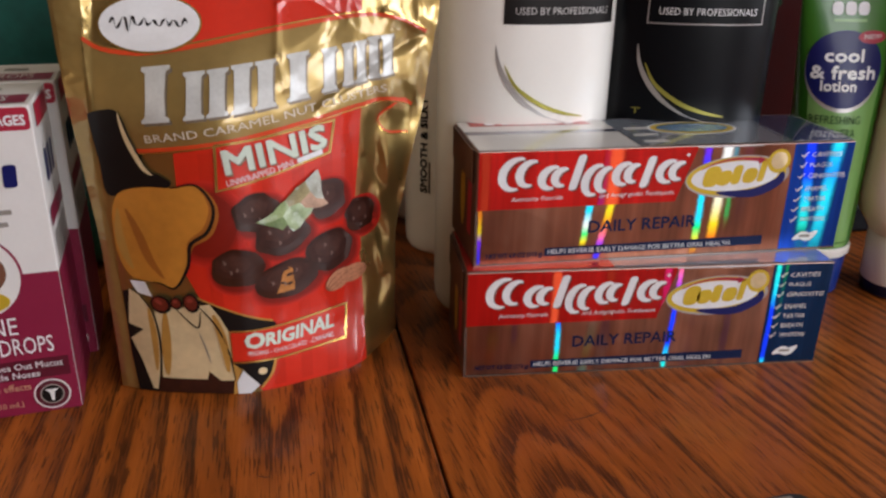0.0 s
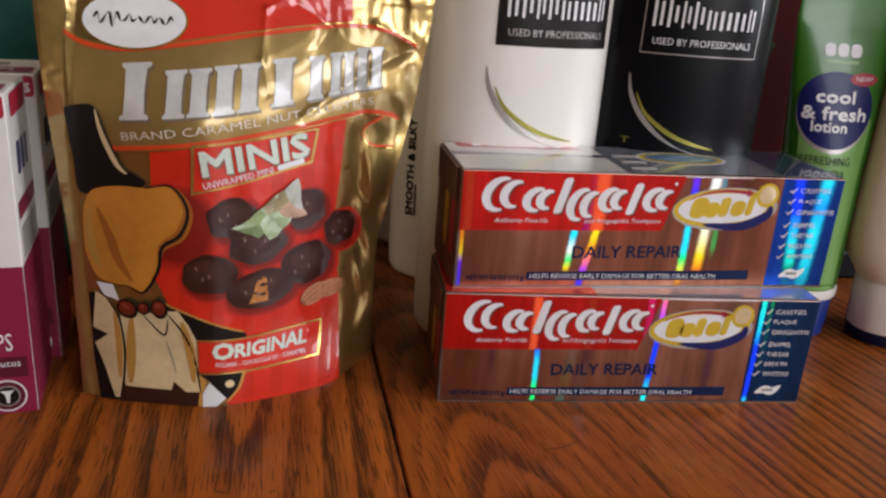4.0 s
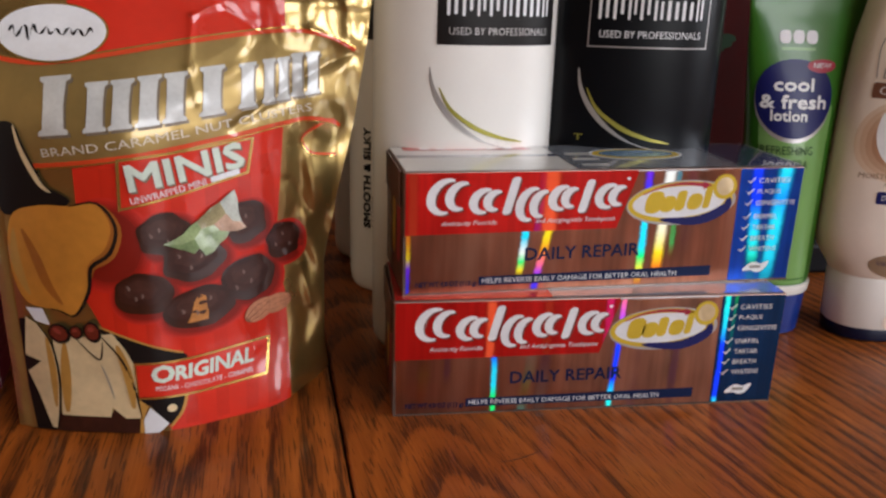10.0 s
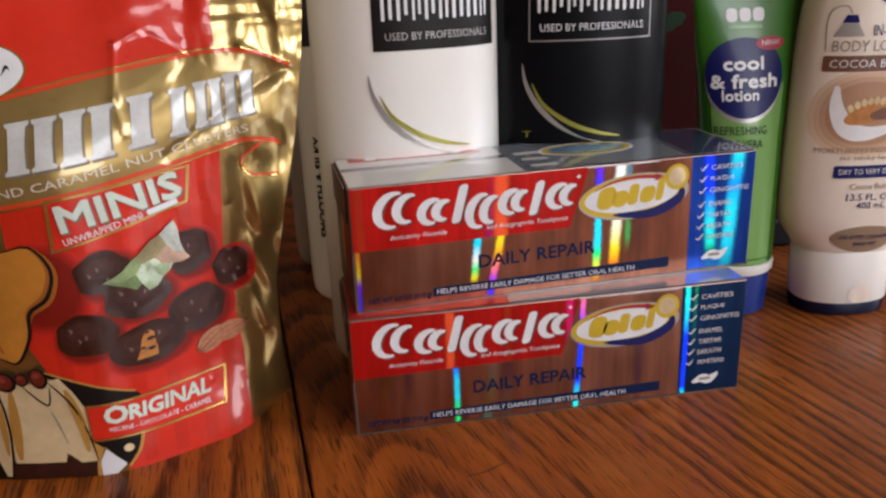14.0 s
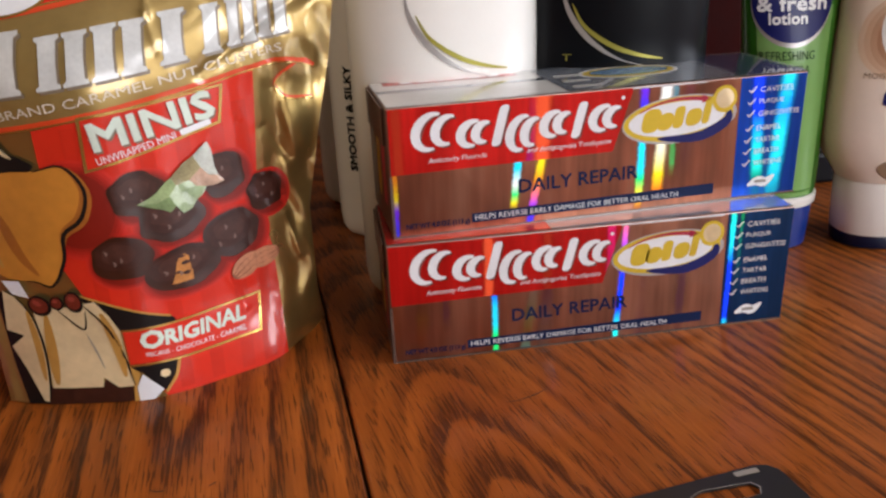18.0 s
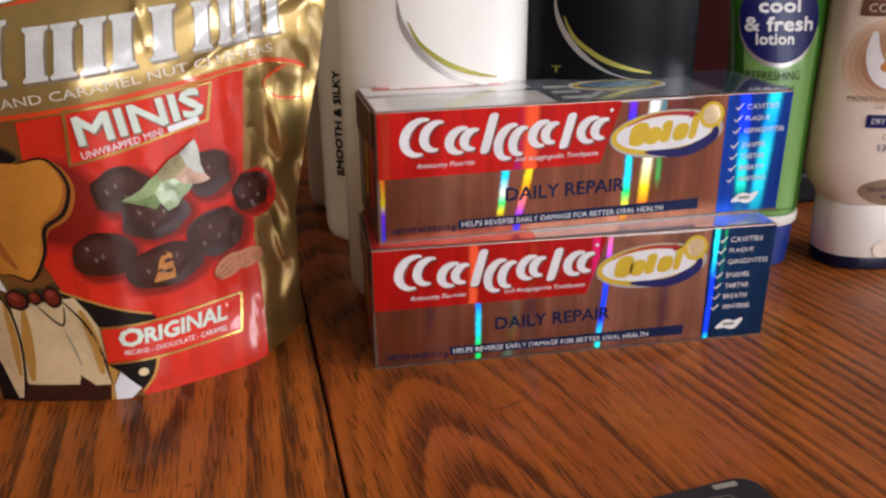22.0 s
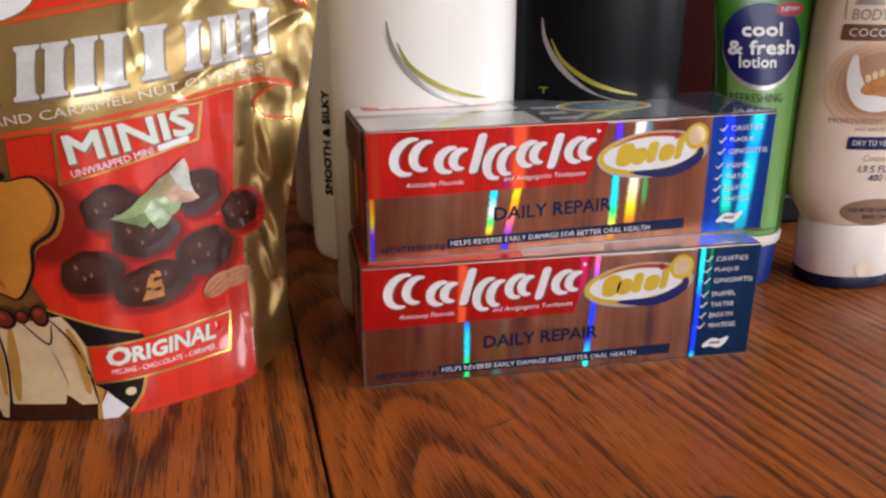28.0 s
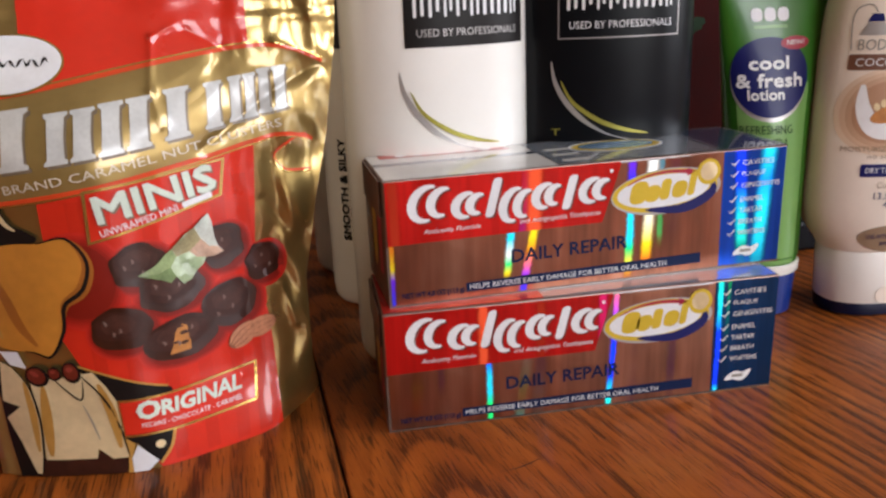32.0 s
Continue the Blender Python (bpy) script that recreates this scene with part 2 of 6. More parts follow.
OAK = wood_material("stained_oak", (0.1, 0.027, 0.006), (0.32, 0.08, 0.01), (0.45, 0.12, 0.017), 5.0, (-0.077, -0.12), 0.0128, 0.0225, 0.15, 0.242, 0.008, 0.6)
OAK_B = wood_material("stained_oak_leaf", (0.14, 0.037, 0.008), (0.32, 0.081, 0.013), (0.43, 0.118, 0.018), 11.0, (0.012, -0.009), 0.0068, 0.035, -0.18, 0.853, 0.01, 0.25)
GAP = mat("dark_joint", (0.02, 0.011, 0.006), 0.8)
PLASTER = mat("plaster", (0.33, 0.2, 0.11), 0.9, vary=0.05, scale=6)
PANEL = mat("dark_panelling", (0.1, 0.045, 0.025), 0.6, vary=0.25, scale=8)
CEIL = mat("ceiling_paint", (0.45, 0.38, 0.3), 0.9, scale=5)
FLOOR = mat("floor_carpet", (0.2, 0.13, 0.08), 0.95, scale=30)
WHITE_PAINT = mat("white_paint", (0.8, 0.79, 0.76), 0.4)
GOLD = mat("gold_foil", (0.5, 0.345, 0.12), 0.28, metal=0.85, vary=0.1, scale=40)
GOLD_LIGHT = mat("gold_print", (0.43, 0.295, 0.1), 0.32, metal=0.6, vary=0.12, scale=35)
GOLD_LINE = mat("gold_line", (0.75, 0.5, 0.14), 0.25, metal=0.9)
RED = mat("red_film", (0.68, 0.028, 0.012), 0.28, vary=0.1, coat=0.3, scale=25, spec=0.35)
DEEP_RED = mat("deep_red_film", (0.6, 0.024, 0.01), 0.28, coat=0.3, spec=0.35)
ORANGE_LINE = mat("orange_red_line", (0.7, 0.065, 0.016), 0.3, coat=0.4)
CHOC = mat("chocolate_print", (0.032, 0.009, 0.005), 0.3, coat=0.3, vary=0.5, scale=180)
CHOC_HI = mat("chocolate_highlight", (0.2, 0.13, 0.11), 0.3, coat=0.25)
CHOC_HALO = [mat("soft_red_shade", (0.58 - 0.09 * k, 0.022 - 0.003 * k, 0.013 - 0.002 * k), 0.35, coat=0.25) for k in range(5)]
FADED_MAROON = mat("faded_maroon_print", (0.36, 0.06, 0.12), 0.4)
CHOC_SHEEN = mat("chocolate_sheen", (0.06, 0.022, 0.016), 0.3, coat=0.3, vary=0.4, scale=220)
TAN_DEEP = mat("deep_tan_print", (0.4, 0.13, 0.02), 0.35, coat=0.3, vary=0.25, scale=22)
CREAM_DEEP = mat("deep_cream_print", (0.52, 0.27, 0.06), 0.3, coat=0.4, vary=0.2, scale=30)
CHOC_MID = mat("chocolate_lump", (0.042, 0.013, 0.009), 0.3, coat=0.3, vary=0.4, scale=220)
CARAMEL = mat("caramel_print", (0.5, 0.2, 0.05), 0.35, coat=0.4, vary=0.3, scale=300)
PECAN_DARK = mat("pecan_dark_print", (0.24, 0.08, 0.04), 0.35, coat=0.4)
PECAN = mat("pecan_print", (0.52, 0.22, 0.12), 0.35, coat=0.4, vary=0.35, scale=400)
TAN = mat("tan_print", (0.62, 0.25, 0.035), 0.35, coat=0.3, vary=0.25, scale=22)
CREAM = mat("cream_print", (0.76, 0.59, 0.34), 0.3, coat=0.5, vary=0.2, scale=30)
BLACK_PRINT = mat("black_print", (0.01, 0.008, 0.008), 0.35, coat=0.1, spec=0.25)
MATTE_BLACK = mat("matte_black_print", (0.012, 0.011, 0.011), 0.8, spec=0.05)
PATCH_RED = mat("faded_red_print", (0.3, 0.05, 0.035), 0.3, coat=0.4)
BROWN_PRINT = mat("dark_red_print", (0.16, 0.02, 0.012), 0.3, coat=0.4, vary=0.3)
WHITE_PRINT = mat("white_print", (0.82, 0.82, 0.84), 0.4)
MINT_PRINT = mat("pale_mint_print", (0.66, 0.74, 0.64), 0.35, vary=0.15, scale=60)
PALE_SLAB = mat("pale_grey_print", (0.62, 0.62, 0.6), 0.35, vary=0.2, scale=70)
film_coat(PALE_SLAB)
film_coat(MINT_PRINT)
CLOUD_PRINT = mat("pale_cream_print", (0.7, 0.62, 0.5), 0.4)
GREY_PRINT = mat("grey_print", (0.3, 0.27, 0.24), 0.4)
SHADOW_PRINT = mat("grey_drop_print", (0.2, 0.15, 0.1), 0.4)
BOX_RED = mat("carton_red", (0.62, 0.02, 0.015), 0.25, metal=0.35, vary=0.1, scale=30, coat=0.5)
BAR_NAVY = mat("navy_bar", (0.004, 0.014, 0.06), 0.4, spec=0.2)
CARD_WHITE = mat("carton_white", (0.75, 0.73, 0.7), 0.4, coat=1.0, vary=0.05, coat_rough=0.04)
TOP_FOIL = mat("clear_wrapped_foil", (0.34, 0.37, 0.43), 0.22, metal=0.4, vary=0.25, scale=35, coat=1.0, coat_rough=0.03)
TOP_NAVY = mat("clear_wrapped_navy", (0.05, 0.075, 0.15), 0.2, metal=0.4, vary=0.25, scale=30, coat=1.0, coat_rough=0.03)
FILM_DULL = mat("film_dull_edge", (0.22, 0.165, 0.14), 0.25, metal=0.6, vary=0.3, scale=120)
# bright tone for highlights painted along the clear wrap
FILM_GLEAM = mat("film_gleam", (0.75, 0.75, 0.78), 0.15, metal=0.7, vary=0.2, scale=120)
CARD_FOIL = mat("carton_foil_edge", (0.3, 0.19, 0.16), 0.35, metal=0.7, vary=0.1, coat=0.3)
CARD_END = mat("carton_end", (0.12, 0.06, 0.045), 0.4, vary=0.3, coat=0.4)
PALE_BLUE = mat("pale_blue_foil", (0.3, 0.5, 0.75), 0.25, metal=0.6, vary=0.3, scale=30)
LOGO_YELLOW = mat("logo_yellow", (0.7, 0.5, 0.04), 0.3, metal=0.3)
WHITE_PLASTIC = mat("white_plastic", (0.9, 0.87, 0.82), 0.25, vary=0.02, spec=0.5)
CREAM_PLASTIC = mat("cream_plastic", (0.86, 0.75, 0.65), 0.32, vary=0.03)
BLACK_PLASTIC = mat("black_plastic", (0.003, 0.004, 0.006), 0.3, vary=0.1, spec=0.2)
SILVER_PRINT = mat("silver_print", (0.5, 0.48, 0.47), 0.3, metal=0.5)
LIME_PRINT = mat("lime_gold_print", (0.42, 0.38, 0.07), 0.3, metal=0.4)
TUBE_GREEN = mat("tube_green", (0.034, 0.165, 0.012), 0.3, vary=0.08, scale=25, coat=0.3)
TUBE_PALE = mat("tube_pale_green", (0.19, 0.4, 0.11), 0.3, vary=0.06, scale=25, coat=0.3)
NAVY_PRINT = mat("navy_print", (0.006, 0.01, 0.11), 0.35, coat=0.1, spec=0.3)
NAVY_PLASTIC = mat("navy_plastic", (0.004, 0.007, 0.03), 0.3, spec=0.3)
BROWN_LABEL = mat("brown_label", (0.17, 0.07, 0.04), 0.4)
TAUPE = mat("taupe_print", (0.32, 0.22, 0.14), 0.4)
COCOA = mat("cocoa_print", (0.62, 0.36, 0.22), 0.4, vary=0.1, scale=40)
COCOA_FADE = [mat("cocoa_fade", c, 0.4, vary=0.06, scale=40) for c in ((0.74, 0.56, 0.42), (0.66, 0.45, 0.31), (0.55, 0.34, 0.22), (0.44, 0.24, 0.14))]
MAROON = mat("maroon_print", (0.25, 0.012, 0.05), 0.4, vary=0.06)
DARK_MAROON = mat("dark_maroon_print", (0.1, 0.006, 0.02), 0.4)
CRIMSON = mat("crimson_print", (0.42, 0.015, 0.045), 0.4)
PAPER = mat("white_carton", (0.78, 0.76, 0.74), 0.45, vary=0.04)
TEAL = mat("teal_film", (0.012, 0.105, 0.085), 0.35, vary=0.5, scale=14, bump=0.001, bscale=30)
DARK_RED = mat("dark_red_paper", (0.045, 0.0035, 0.003), 0.8, vary=0.2, spec=0.15)
LEAF_GREEN = mat("leaf_green_print", (0.012, 0.035, 0.014), 0.6, spec=0.2)
for m_ in (GOLD, GOLD_LIGHT, RED, DEEP_RED, CHOC, TAN, TAN_DEEP, CREAM, ORANGE_LINE, GOLD_LINE, BROWN_PRINT):
    film_coat(m_)
DARK_WOOD = mat("dark_wood", (0.05, 0.025, 0.014), 0.45, vary=0.3)


def holo_material(name, base, bands, metal=0.96, cloud=1.0, table_glints=()):
    """Rainbow foil: warm brushed metal with window glints painted as fixed upright bands; x across, z up in the
    carton's frame.
    A band is (x, slant, half width, [(z, colour, weight), ...])."""
    m = bpy.data.materials.new(name)
    m.use_nodes = True
    w = Net(m.node_tree)
    n, l = m.node_tree.nodes, m.node_tree.links
    b = n["Principled BSDF"]
    x, y, z = w.axes()
    rough = w.noise(w.where, 700, 2)
    wave = w.noise(w.vec(x, w.math("MULTIPLY", z, 0.3)), 90, 2)
    jx = w.math("MULTIPLY_ADD", w.math("SUBTRACT", rough, 0.5), 0.0016, w.math("MULTIPLY_ADD", w.math("SUBTRACT", wave, 0.5), 0.002, x))
    height = w.math("MULTIPLY", z, 1 / HIGH)

    def spread_bands(rows, gain):
        spectrum, cover = (0.0, 0.0, 0.0), 0.0
        for x0, slant, half, stops in rows:
            off = w.math("ABSOLUTE", w.math("SUBTRACT", w.math("MULTIPLY_ADD", z, -slant, jx), x0))
            r = w.ramp(height, [(q / HIGH, (*(gain * v for v in c), a)) for q, c, a in stops])
            mask = w.math("MULTIPLY", w.step(off, half * 0.25, half * 1.15, 1.0, 0.0), r[1])
            spectrum = w.mix(mask, spectrum, r[0])
            cover = w.math("MAXIMUM", cover, mask)
        return spectrum, cover

    def glint_layer(below, rows, aimed, rough, gain):
        spectrum, cover = spread_bands(rows, gain)
        g = n.new("ShaderNodeBsdfPrincipled")
        w.put(g.inputs["Base Color"], spectrum)
        g.inputs["Metallic"].default_value, g.inputs["Roughness"].default_value = 1.0, rough
        w.put(g.inputs["Normal"], w.vec(*aimed))
        both = n.new("ShaderNodeMixShader")
        l.new(cover, both.inputs[0])
        l.new(below, both.inputs[1])
        l.new(g.outputs[0], both.inputs[2])
        return both.outputs[0]

    # soft upright clouds of pink, copper and grey, painted for reflections in the foil
    cl = w.noise(w.vec(x, y, w.math("MULTIPLY", z, 0.22)), 55, 3)
    spread = lambda k: tuple(min(1.0, v * (1 + (q - 1) * cloud)) for v, q in zip(base, k))
    body = w.ramp(cl, [(0.32, spread((0.6, 0.56, 0.58))), (0.5, spread((1.08, 0.9, 0.88))), (0.7, spread((1.35, 1.35, 1.45)))])[0]
    grain = w.step(w.noise(w.vec(x, y, w.math("MULTIPLY", z, 0.04)), 300, 4), 0.25, 0.75, 0.88, 1.12)
    w.put(b.inputs["Base Color"], w.mix(1.0, body, grain, "MULTIPLY"))
    b.inputs["Metallic"].default_value, b.inputs["Roughness"].default_value = metal, 0.3
    b.inputs["Specular IOR Level"].default_value = 0.2
    b.inputs["Coat Weight"].default_value, b.inputs["Coat Roughness"].default_value = (0.15 if metal > 0.5 else 0.04), 0.05
    warp = w.bump(w.noise(w.vec(x, z), 34, 2), 0.0006)
    w.put(b.inputs["Normal"], warp)
    w.put(b.inputs["Coat Normal"], warp)
    # painted glint bands, normals aimed at the viewpoint and its mirror in the table
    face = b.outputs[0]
    if table_glints:
        face = glint_layer(face, table_glints, TABLE_GLINT_LEAN, 0.3, 1.0)
    l.new(glint_layer(face, bands, GLINT_LEAN, 0.4, GLINT_GAIN), n["Material Output"].inputs[0])
    return m


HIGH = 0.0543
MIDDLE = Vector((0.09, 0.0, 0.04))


def lean_towards(eye):
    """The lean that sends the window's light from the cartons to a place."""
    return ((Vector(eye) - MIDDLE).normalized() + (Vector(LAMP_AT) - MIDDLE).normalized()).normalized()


# typed viewpoint and its mirror under the table, where the painted glints show
GLINT_LEAN, TABLE_GLINT_LEAN, GLINT_GAIN = lean_towards((-0.02, -0.31, 0.18)), lean_towards((-0.02, -0.31, -0.18)), 0.47
CYAN, BLUE, VIOLET, YEL, ORA, GRN, HOT, PINK, TEAL_L = (0.02, 0.75, 1.0), (0.01, 0.05, 1.0), (0.22, 0.03, 0.95), (1.0, 0.75, 0.02), (1.0, 0.28, 0.02), (0.02, 0.9, 0.2), (1.0, 0.9, 0.6), (1.0, 0.16, 0.3), (0.02, 0.9, 0.75)
WHT = (1.0, 1.0, 0.95)
# Both cartons share one print; each copy's base colours paint how light falls there.
FOIL, FOIL_LO = (0.28, 0.12, 0.07), (0.38, 0.2, 0.13)
# rainbow glints of the window, painted at fixed places on the foil
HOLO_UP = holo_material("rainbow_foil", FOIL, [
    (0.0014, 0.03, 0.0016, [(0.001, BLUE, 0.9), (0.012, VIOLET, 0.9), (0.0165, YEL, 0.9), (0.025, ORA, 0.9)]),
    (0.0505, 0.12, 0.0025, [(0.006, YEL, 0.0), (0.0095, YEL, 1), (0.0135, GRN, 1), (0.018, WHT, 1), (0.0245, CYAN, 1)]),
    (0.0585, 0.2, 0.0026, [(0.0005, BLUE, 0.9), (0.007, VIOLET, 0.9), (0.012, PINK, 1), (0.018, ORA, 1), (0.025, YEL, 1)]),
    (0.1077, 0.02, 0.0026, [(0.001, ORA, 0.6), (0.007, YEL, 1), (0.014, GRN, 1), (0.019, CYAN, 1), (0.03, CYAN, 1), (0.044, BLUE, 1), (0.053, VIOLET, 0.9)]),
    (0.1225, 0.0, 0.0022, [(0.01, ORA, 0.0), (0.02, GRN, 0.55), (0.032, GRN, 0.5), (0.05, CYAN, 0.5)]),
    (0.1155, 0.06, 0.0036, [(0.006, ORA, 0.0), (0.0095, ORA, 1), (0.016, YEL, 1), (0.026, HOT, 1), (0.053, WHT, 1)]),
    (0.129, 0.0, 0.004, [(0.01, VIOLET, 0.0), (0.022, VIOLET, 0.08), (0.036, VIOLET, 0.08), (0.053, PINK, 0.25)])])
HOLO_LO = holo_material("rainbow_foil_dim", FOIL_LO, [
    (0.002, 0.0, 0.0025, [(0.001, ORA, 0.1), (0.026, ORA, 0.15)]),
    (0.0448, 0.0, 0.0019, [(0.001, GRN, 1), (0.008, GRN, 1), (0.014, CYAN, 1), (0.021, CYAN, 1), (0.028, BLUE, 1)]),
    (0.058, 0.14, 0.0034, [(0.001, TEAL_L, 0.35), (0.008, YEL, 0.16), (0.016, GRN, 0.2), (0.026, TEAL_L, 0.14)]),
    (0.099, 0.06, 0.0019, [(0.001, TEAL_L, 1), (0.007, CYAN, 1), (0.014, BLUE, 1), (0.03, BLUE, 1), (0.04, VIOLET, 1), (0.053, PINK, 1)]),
    (0.1095, 0.04, 0.0028, [(0.001, VIOLET, 0.12), (0.02, VIOLET, 0.05), (0.053, ORA, 0.2)])], table_glints=[
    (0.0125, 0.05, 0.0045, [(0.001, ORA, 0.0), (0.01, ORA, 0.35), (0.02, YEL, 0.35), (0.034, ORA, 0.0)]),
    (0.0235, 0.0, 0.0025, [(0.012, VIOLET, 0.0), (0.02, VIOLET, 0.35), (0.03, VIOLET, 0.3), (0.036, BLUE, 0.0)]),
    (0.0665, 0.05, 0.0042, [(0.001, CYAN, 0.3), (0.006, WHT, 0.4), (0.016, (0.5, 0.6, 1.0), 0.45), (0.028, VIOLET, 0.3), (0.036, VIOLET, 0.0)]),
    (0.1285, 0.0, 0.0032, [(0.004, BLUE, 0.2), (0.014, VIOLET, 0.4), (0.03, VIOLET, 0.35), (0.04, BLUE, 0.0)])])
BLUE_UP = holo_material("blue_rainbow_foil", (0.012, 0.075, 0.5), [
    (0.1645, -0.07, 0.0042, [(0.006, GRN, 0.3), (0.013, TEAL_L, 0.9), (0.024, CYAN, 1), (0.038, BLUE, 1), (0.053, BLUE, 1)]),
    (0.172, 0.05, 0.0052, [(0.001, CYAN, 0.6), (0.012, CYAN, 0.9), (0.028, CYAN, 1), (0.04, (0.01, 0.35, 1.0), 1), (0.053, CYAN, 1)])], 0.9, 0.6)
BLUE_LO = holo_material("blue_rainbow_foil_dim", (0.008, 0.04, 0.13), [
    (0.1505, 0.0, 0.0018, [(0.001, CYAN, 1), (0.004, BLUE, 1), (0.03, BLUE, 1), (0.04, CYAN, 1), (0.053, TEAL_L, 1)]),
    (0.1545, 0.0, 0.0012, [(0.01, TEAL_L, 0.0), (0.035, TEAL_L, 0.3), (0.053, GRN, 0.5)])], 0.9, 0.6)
# bright streaks on the red are painted glints too
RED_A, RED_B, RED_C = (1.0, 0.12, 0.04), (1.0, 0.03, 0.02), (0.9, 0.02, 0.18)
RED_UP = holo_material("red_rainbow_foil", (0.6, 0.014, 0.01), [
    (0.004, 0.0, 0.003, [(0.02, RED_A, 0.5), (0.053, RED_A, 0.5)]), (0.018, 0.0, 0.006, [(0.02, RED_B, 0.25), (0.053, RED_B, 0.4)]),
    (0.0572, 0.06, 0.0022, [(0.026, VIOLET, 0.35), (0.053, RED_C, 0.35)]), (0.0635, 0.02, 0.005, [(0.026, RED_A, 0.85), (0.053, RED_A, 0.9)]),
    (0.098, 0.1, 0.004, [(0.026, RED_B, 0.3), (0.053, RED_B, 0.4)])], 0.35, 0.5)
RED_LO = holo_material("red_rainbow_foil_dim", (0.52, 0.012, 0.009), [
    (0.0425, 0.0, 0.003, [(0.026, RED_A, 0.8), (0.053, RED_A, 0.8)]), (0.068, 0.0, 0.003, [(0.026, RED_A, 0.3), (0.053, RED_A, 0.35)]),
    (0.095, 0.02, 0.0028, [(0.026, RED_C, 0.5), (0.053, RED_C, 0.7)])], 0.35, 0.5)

# ---- building helpers ----


def thing(name, at=(0, 0, 0), rz=0.0):
    ob = new(name)
    ob.matrix_world = pose(*at, 0, 0, rz)
    return ob


def part(name, bm, material, parent, label="", smooth_angle=None):
    """One bmesh as one mesh object under a thing or a part; vertices are in the parent's frame."""
    me = bpy.data.meshes.new(name)
    bm.normal_update()
    bm.to_mesh(me)
    bm.free()
    me.materials.append(material)
    if smooth_angle is not None:
        for p in me.polygons:
            p.use_smooth = True
        me.set_sharp_from_angle(angle=radians(smooth_angle))
    ob = new(name, me)
    if parent:
        ob.parent = parent
    if label:
        tagged(ob, label)
    return ob


def box_bm(x0, x1, y0, y1, z0, z1, bevel=0.0, seg=2):
    bm = bmesh.new()
    bmesh.ops.create_cube(bm, size=1)
    for v in bm.verts:
        v.co = Vector(((x0 + x1) / 2 + v.co.x * (x1 - x0), (y0 + y1) / 2 + v.co.y * (y1 - y0), (z0 + z1) / 2 + v.co.z * (z1 - z0)))
    if bevel:
        bmesh.ops.bevel(bm, geom=bm.edges[:], offset=bevel, segments=seg, affect="EDGES", profile=0.5)
    return bm


def slice_grid(bm, step_u, step_v):
    """Cut a flat sheet (x = u, y = v) into strips, so that it can follow a curved surface."""
    for axis, step in ((0, step_u), (1, step_v)):
        if not step or not bm.verts:
            continue
        lo, hi = min(v.co[axis] for v in bm.verts), max(v.co[axis] for v in bm.verts)
        k = math.ceil(lo / step)
        while k * step < hi:
            co, no = [0, 0, 0], [0, 0, 0]
            co[axis], no[axis] = k * step, 1
            bmesh.ops.bisect_plane(bm, geom=bm.verts[:] + bm.edges[:] + bm.faces[:], plane_co=co, plane_no=no, dist=1e-7)
            k += 1
    bmesh.ops.triangulate(bm, faces=bm.faces[:])


def wrap(bm, surf, lift):
    for v in bm.verts:
        p, nrm = surf(v.co.x, v.co.y)
        v.co = p + nrm * lift


def decal(name, outline, surf, material, parent, lift=0.0003, step=(0, 0), label=""):
    """A printed patch with the given outline (u, v) laid on a surface."""
    bm = bmesh.new()
    bm.faces.new([bm.verts.new((u, v, 0)) for u, v in outline])
    bmesh.ops.recalc_face_normals(bm, faces=bm.faces[:])
    slice_grid(bm, *step)
    wrap(bm, surf, lift)
    return part(name, bm, material, parent, label, 60 if step[0] else None)


def frame_decal(name, outer, inner, surf, material, parent, lift=0.0003, step=(0, 0), label=""):
    bm = bmesh.new()
    a = [bm.verts.new((u, v, 0)) for u, v in outer]
    c = [bm.verts.new((u, v, 0)) for u, v in inner]
    for i in range(len(a)):
        j = (i + 1) % len(a)
        bm.faces.new((a[i], a[j], c[j], c[i]))
    slice_grid(bm, *step)
    wrap(bm, surf, lift)
    return part(name, bm, material, parent, label)


def text_bm(body, u, v, width, height, angle=0.0, shear=0.0):
    """Words in the built-in font, fitted to a width and a height, with their lower left at (u, v)."""
    cu = bpy.data.curves.new("words", "FONT")
    cu.body, cu.resolution_u = body, 2
    ob = bpy.data.objects.new("words", cu)
    scene.collection.objects.link(ob)
    dg = bpy.context.evaluated_depsgraph_get()
    dg.update()
    me = ob.evaluated_get(dg).to_mesh()
    bm = bmesh.new()
    bm.from_mesh(me)
    bpy.data.objects.remove(ob)
    bpy.data.curves.remove(cu)
    xs, ys = [q.co.x for q in bm.verts], [q.co.y for q in bm.verts]
    w, h = max(xs) - min(xs), max(ys) - min(ys)
    ca, sa = math.cos(radians(angle)), math.sin(radians(angle))
    for q in bm.verts:
        fx, fy = (q.co.x - min(xs)) / w, (q.co.y - min(ys)) / h
        x, y = fx * width, fy * height
        x += y * shear
        q.co = Vector((u + x * ca - y * sa, v + x * sa + y * ca, 0))
    return bm


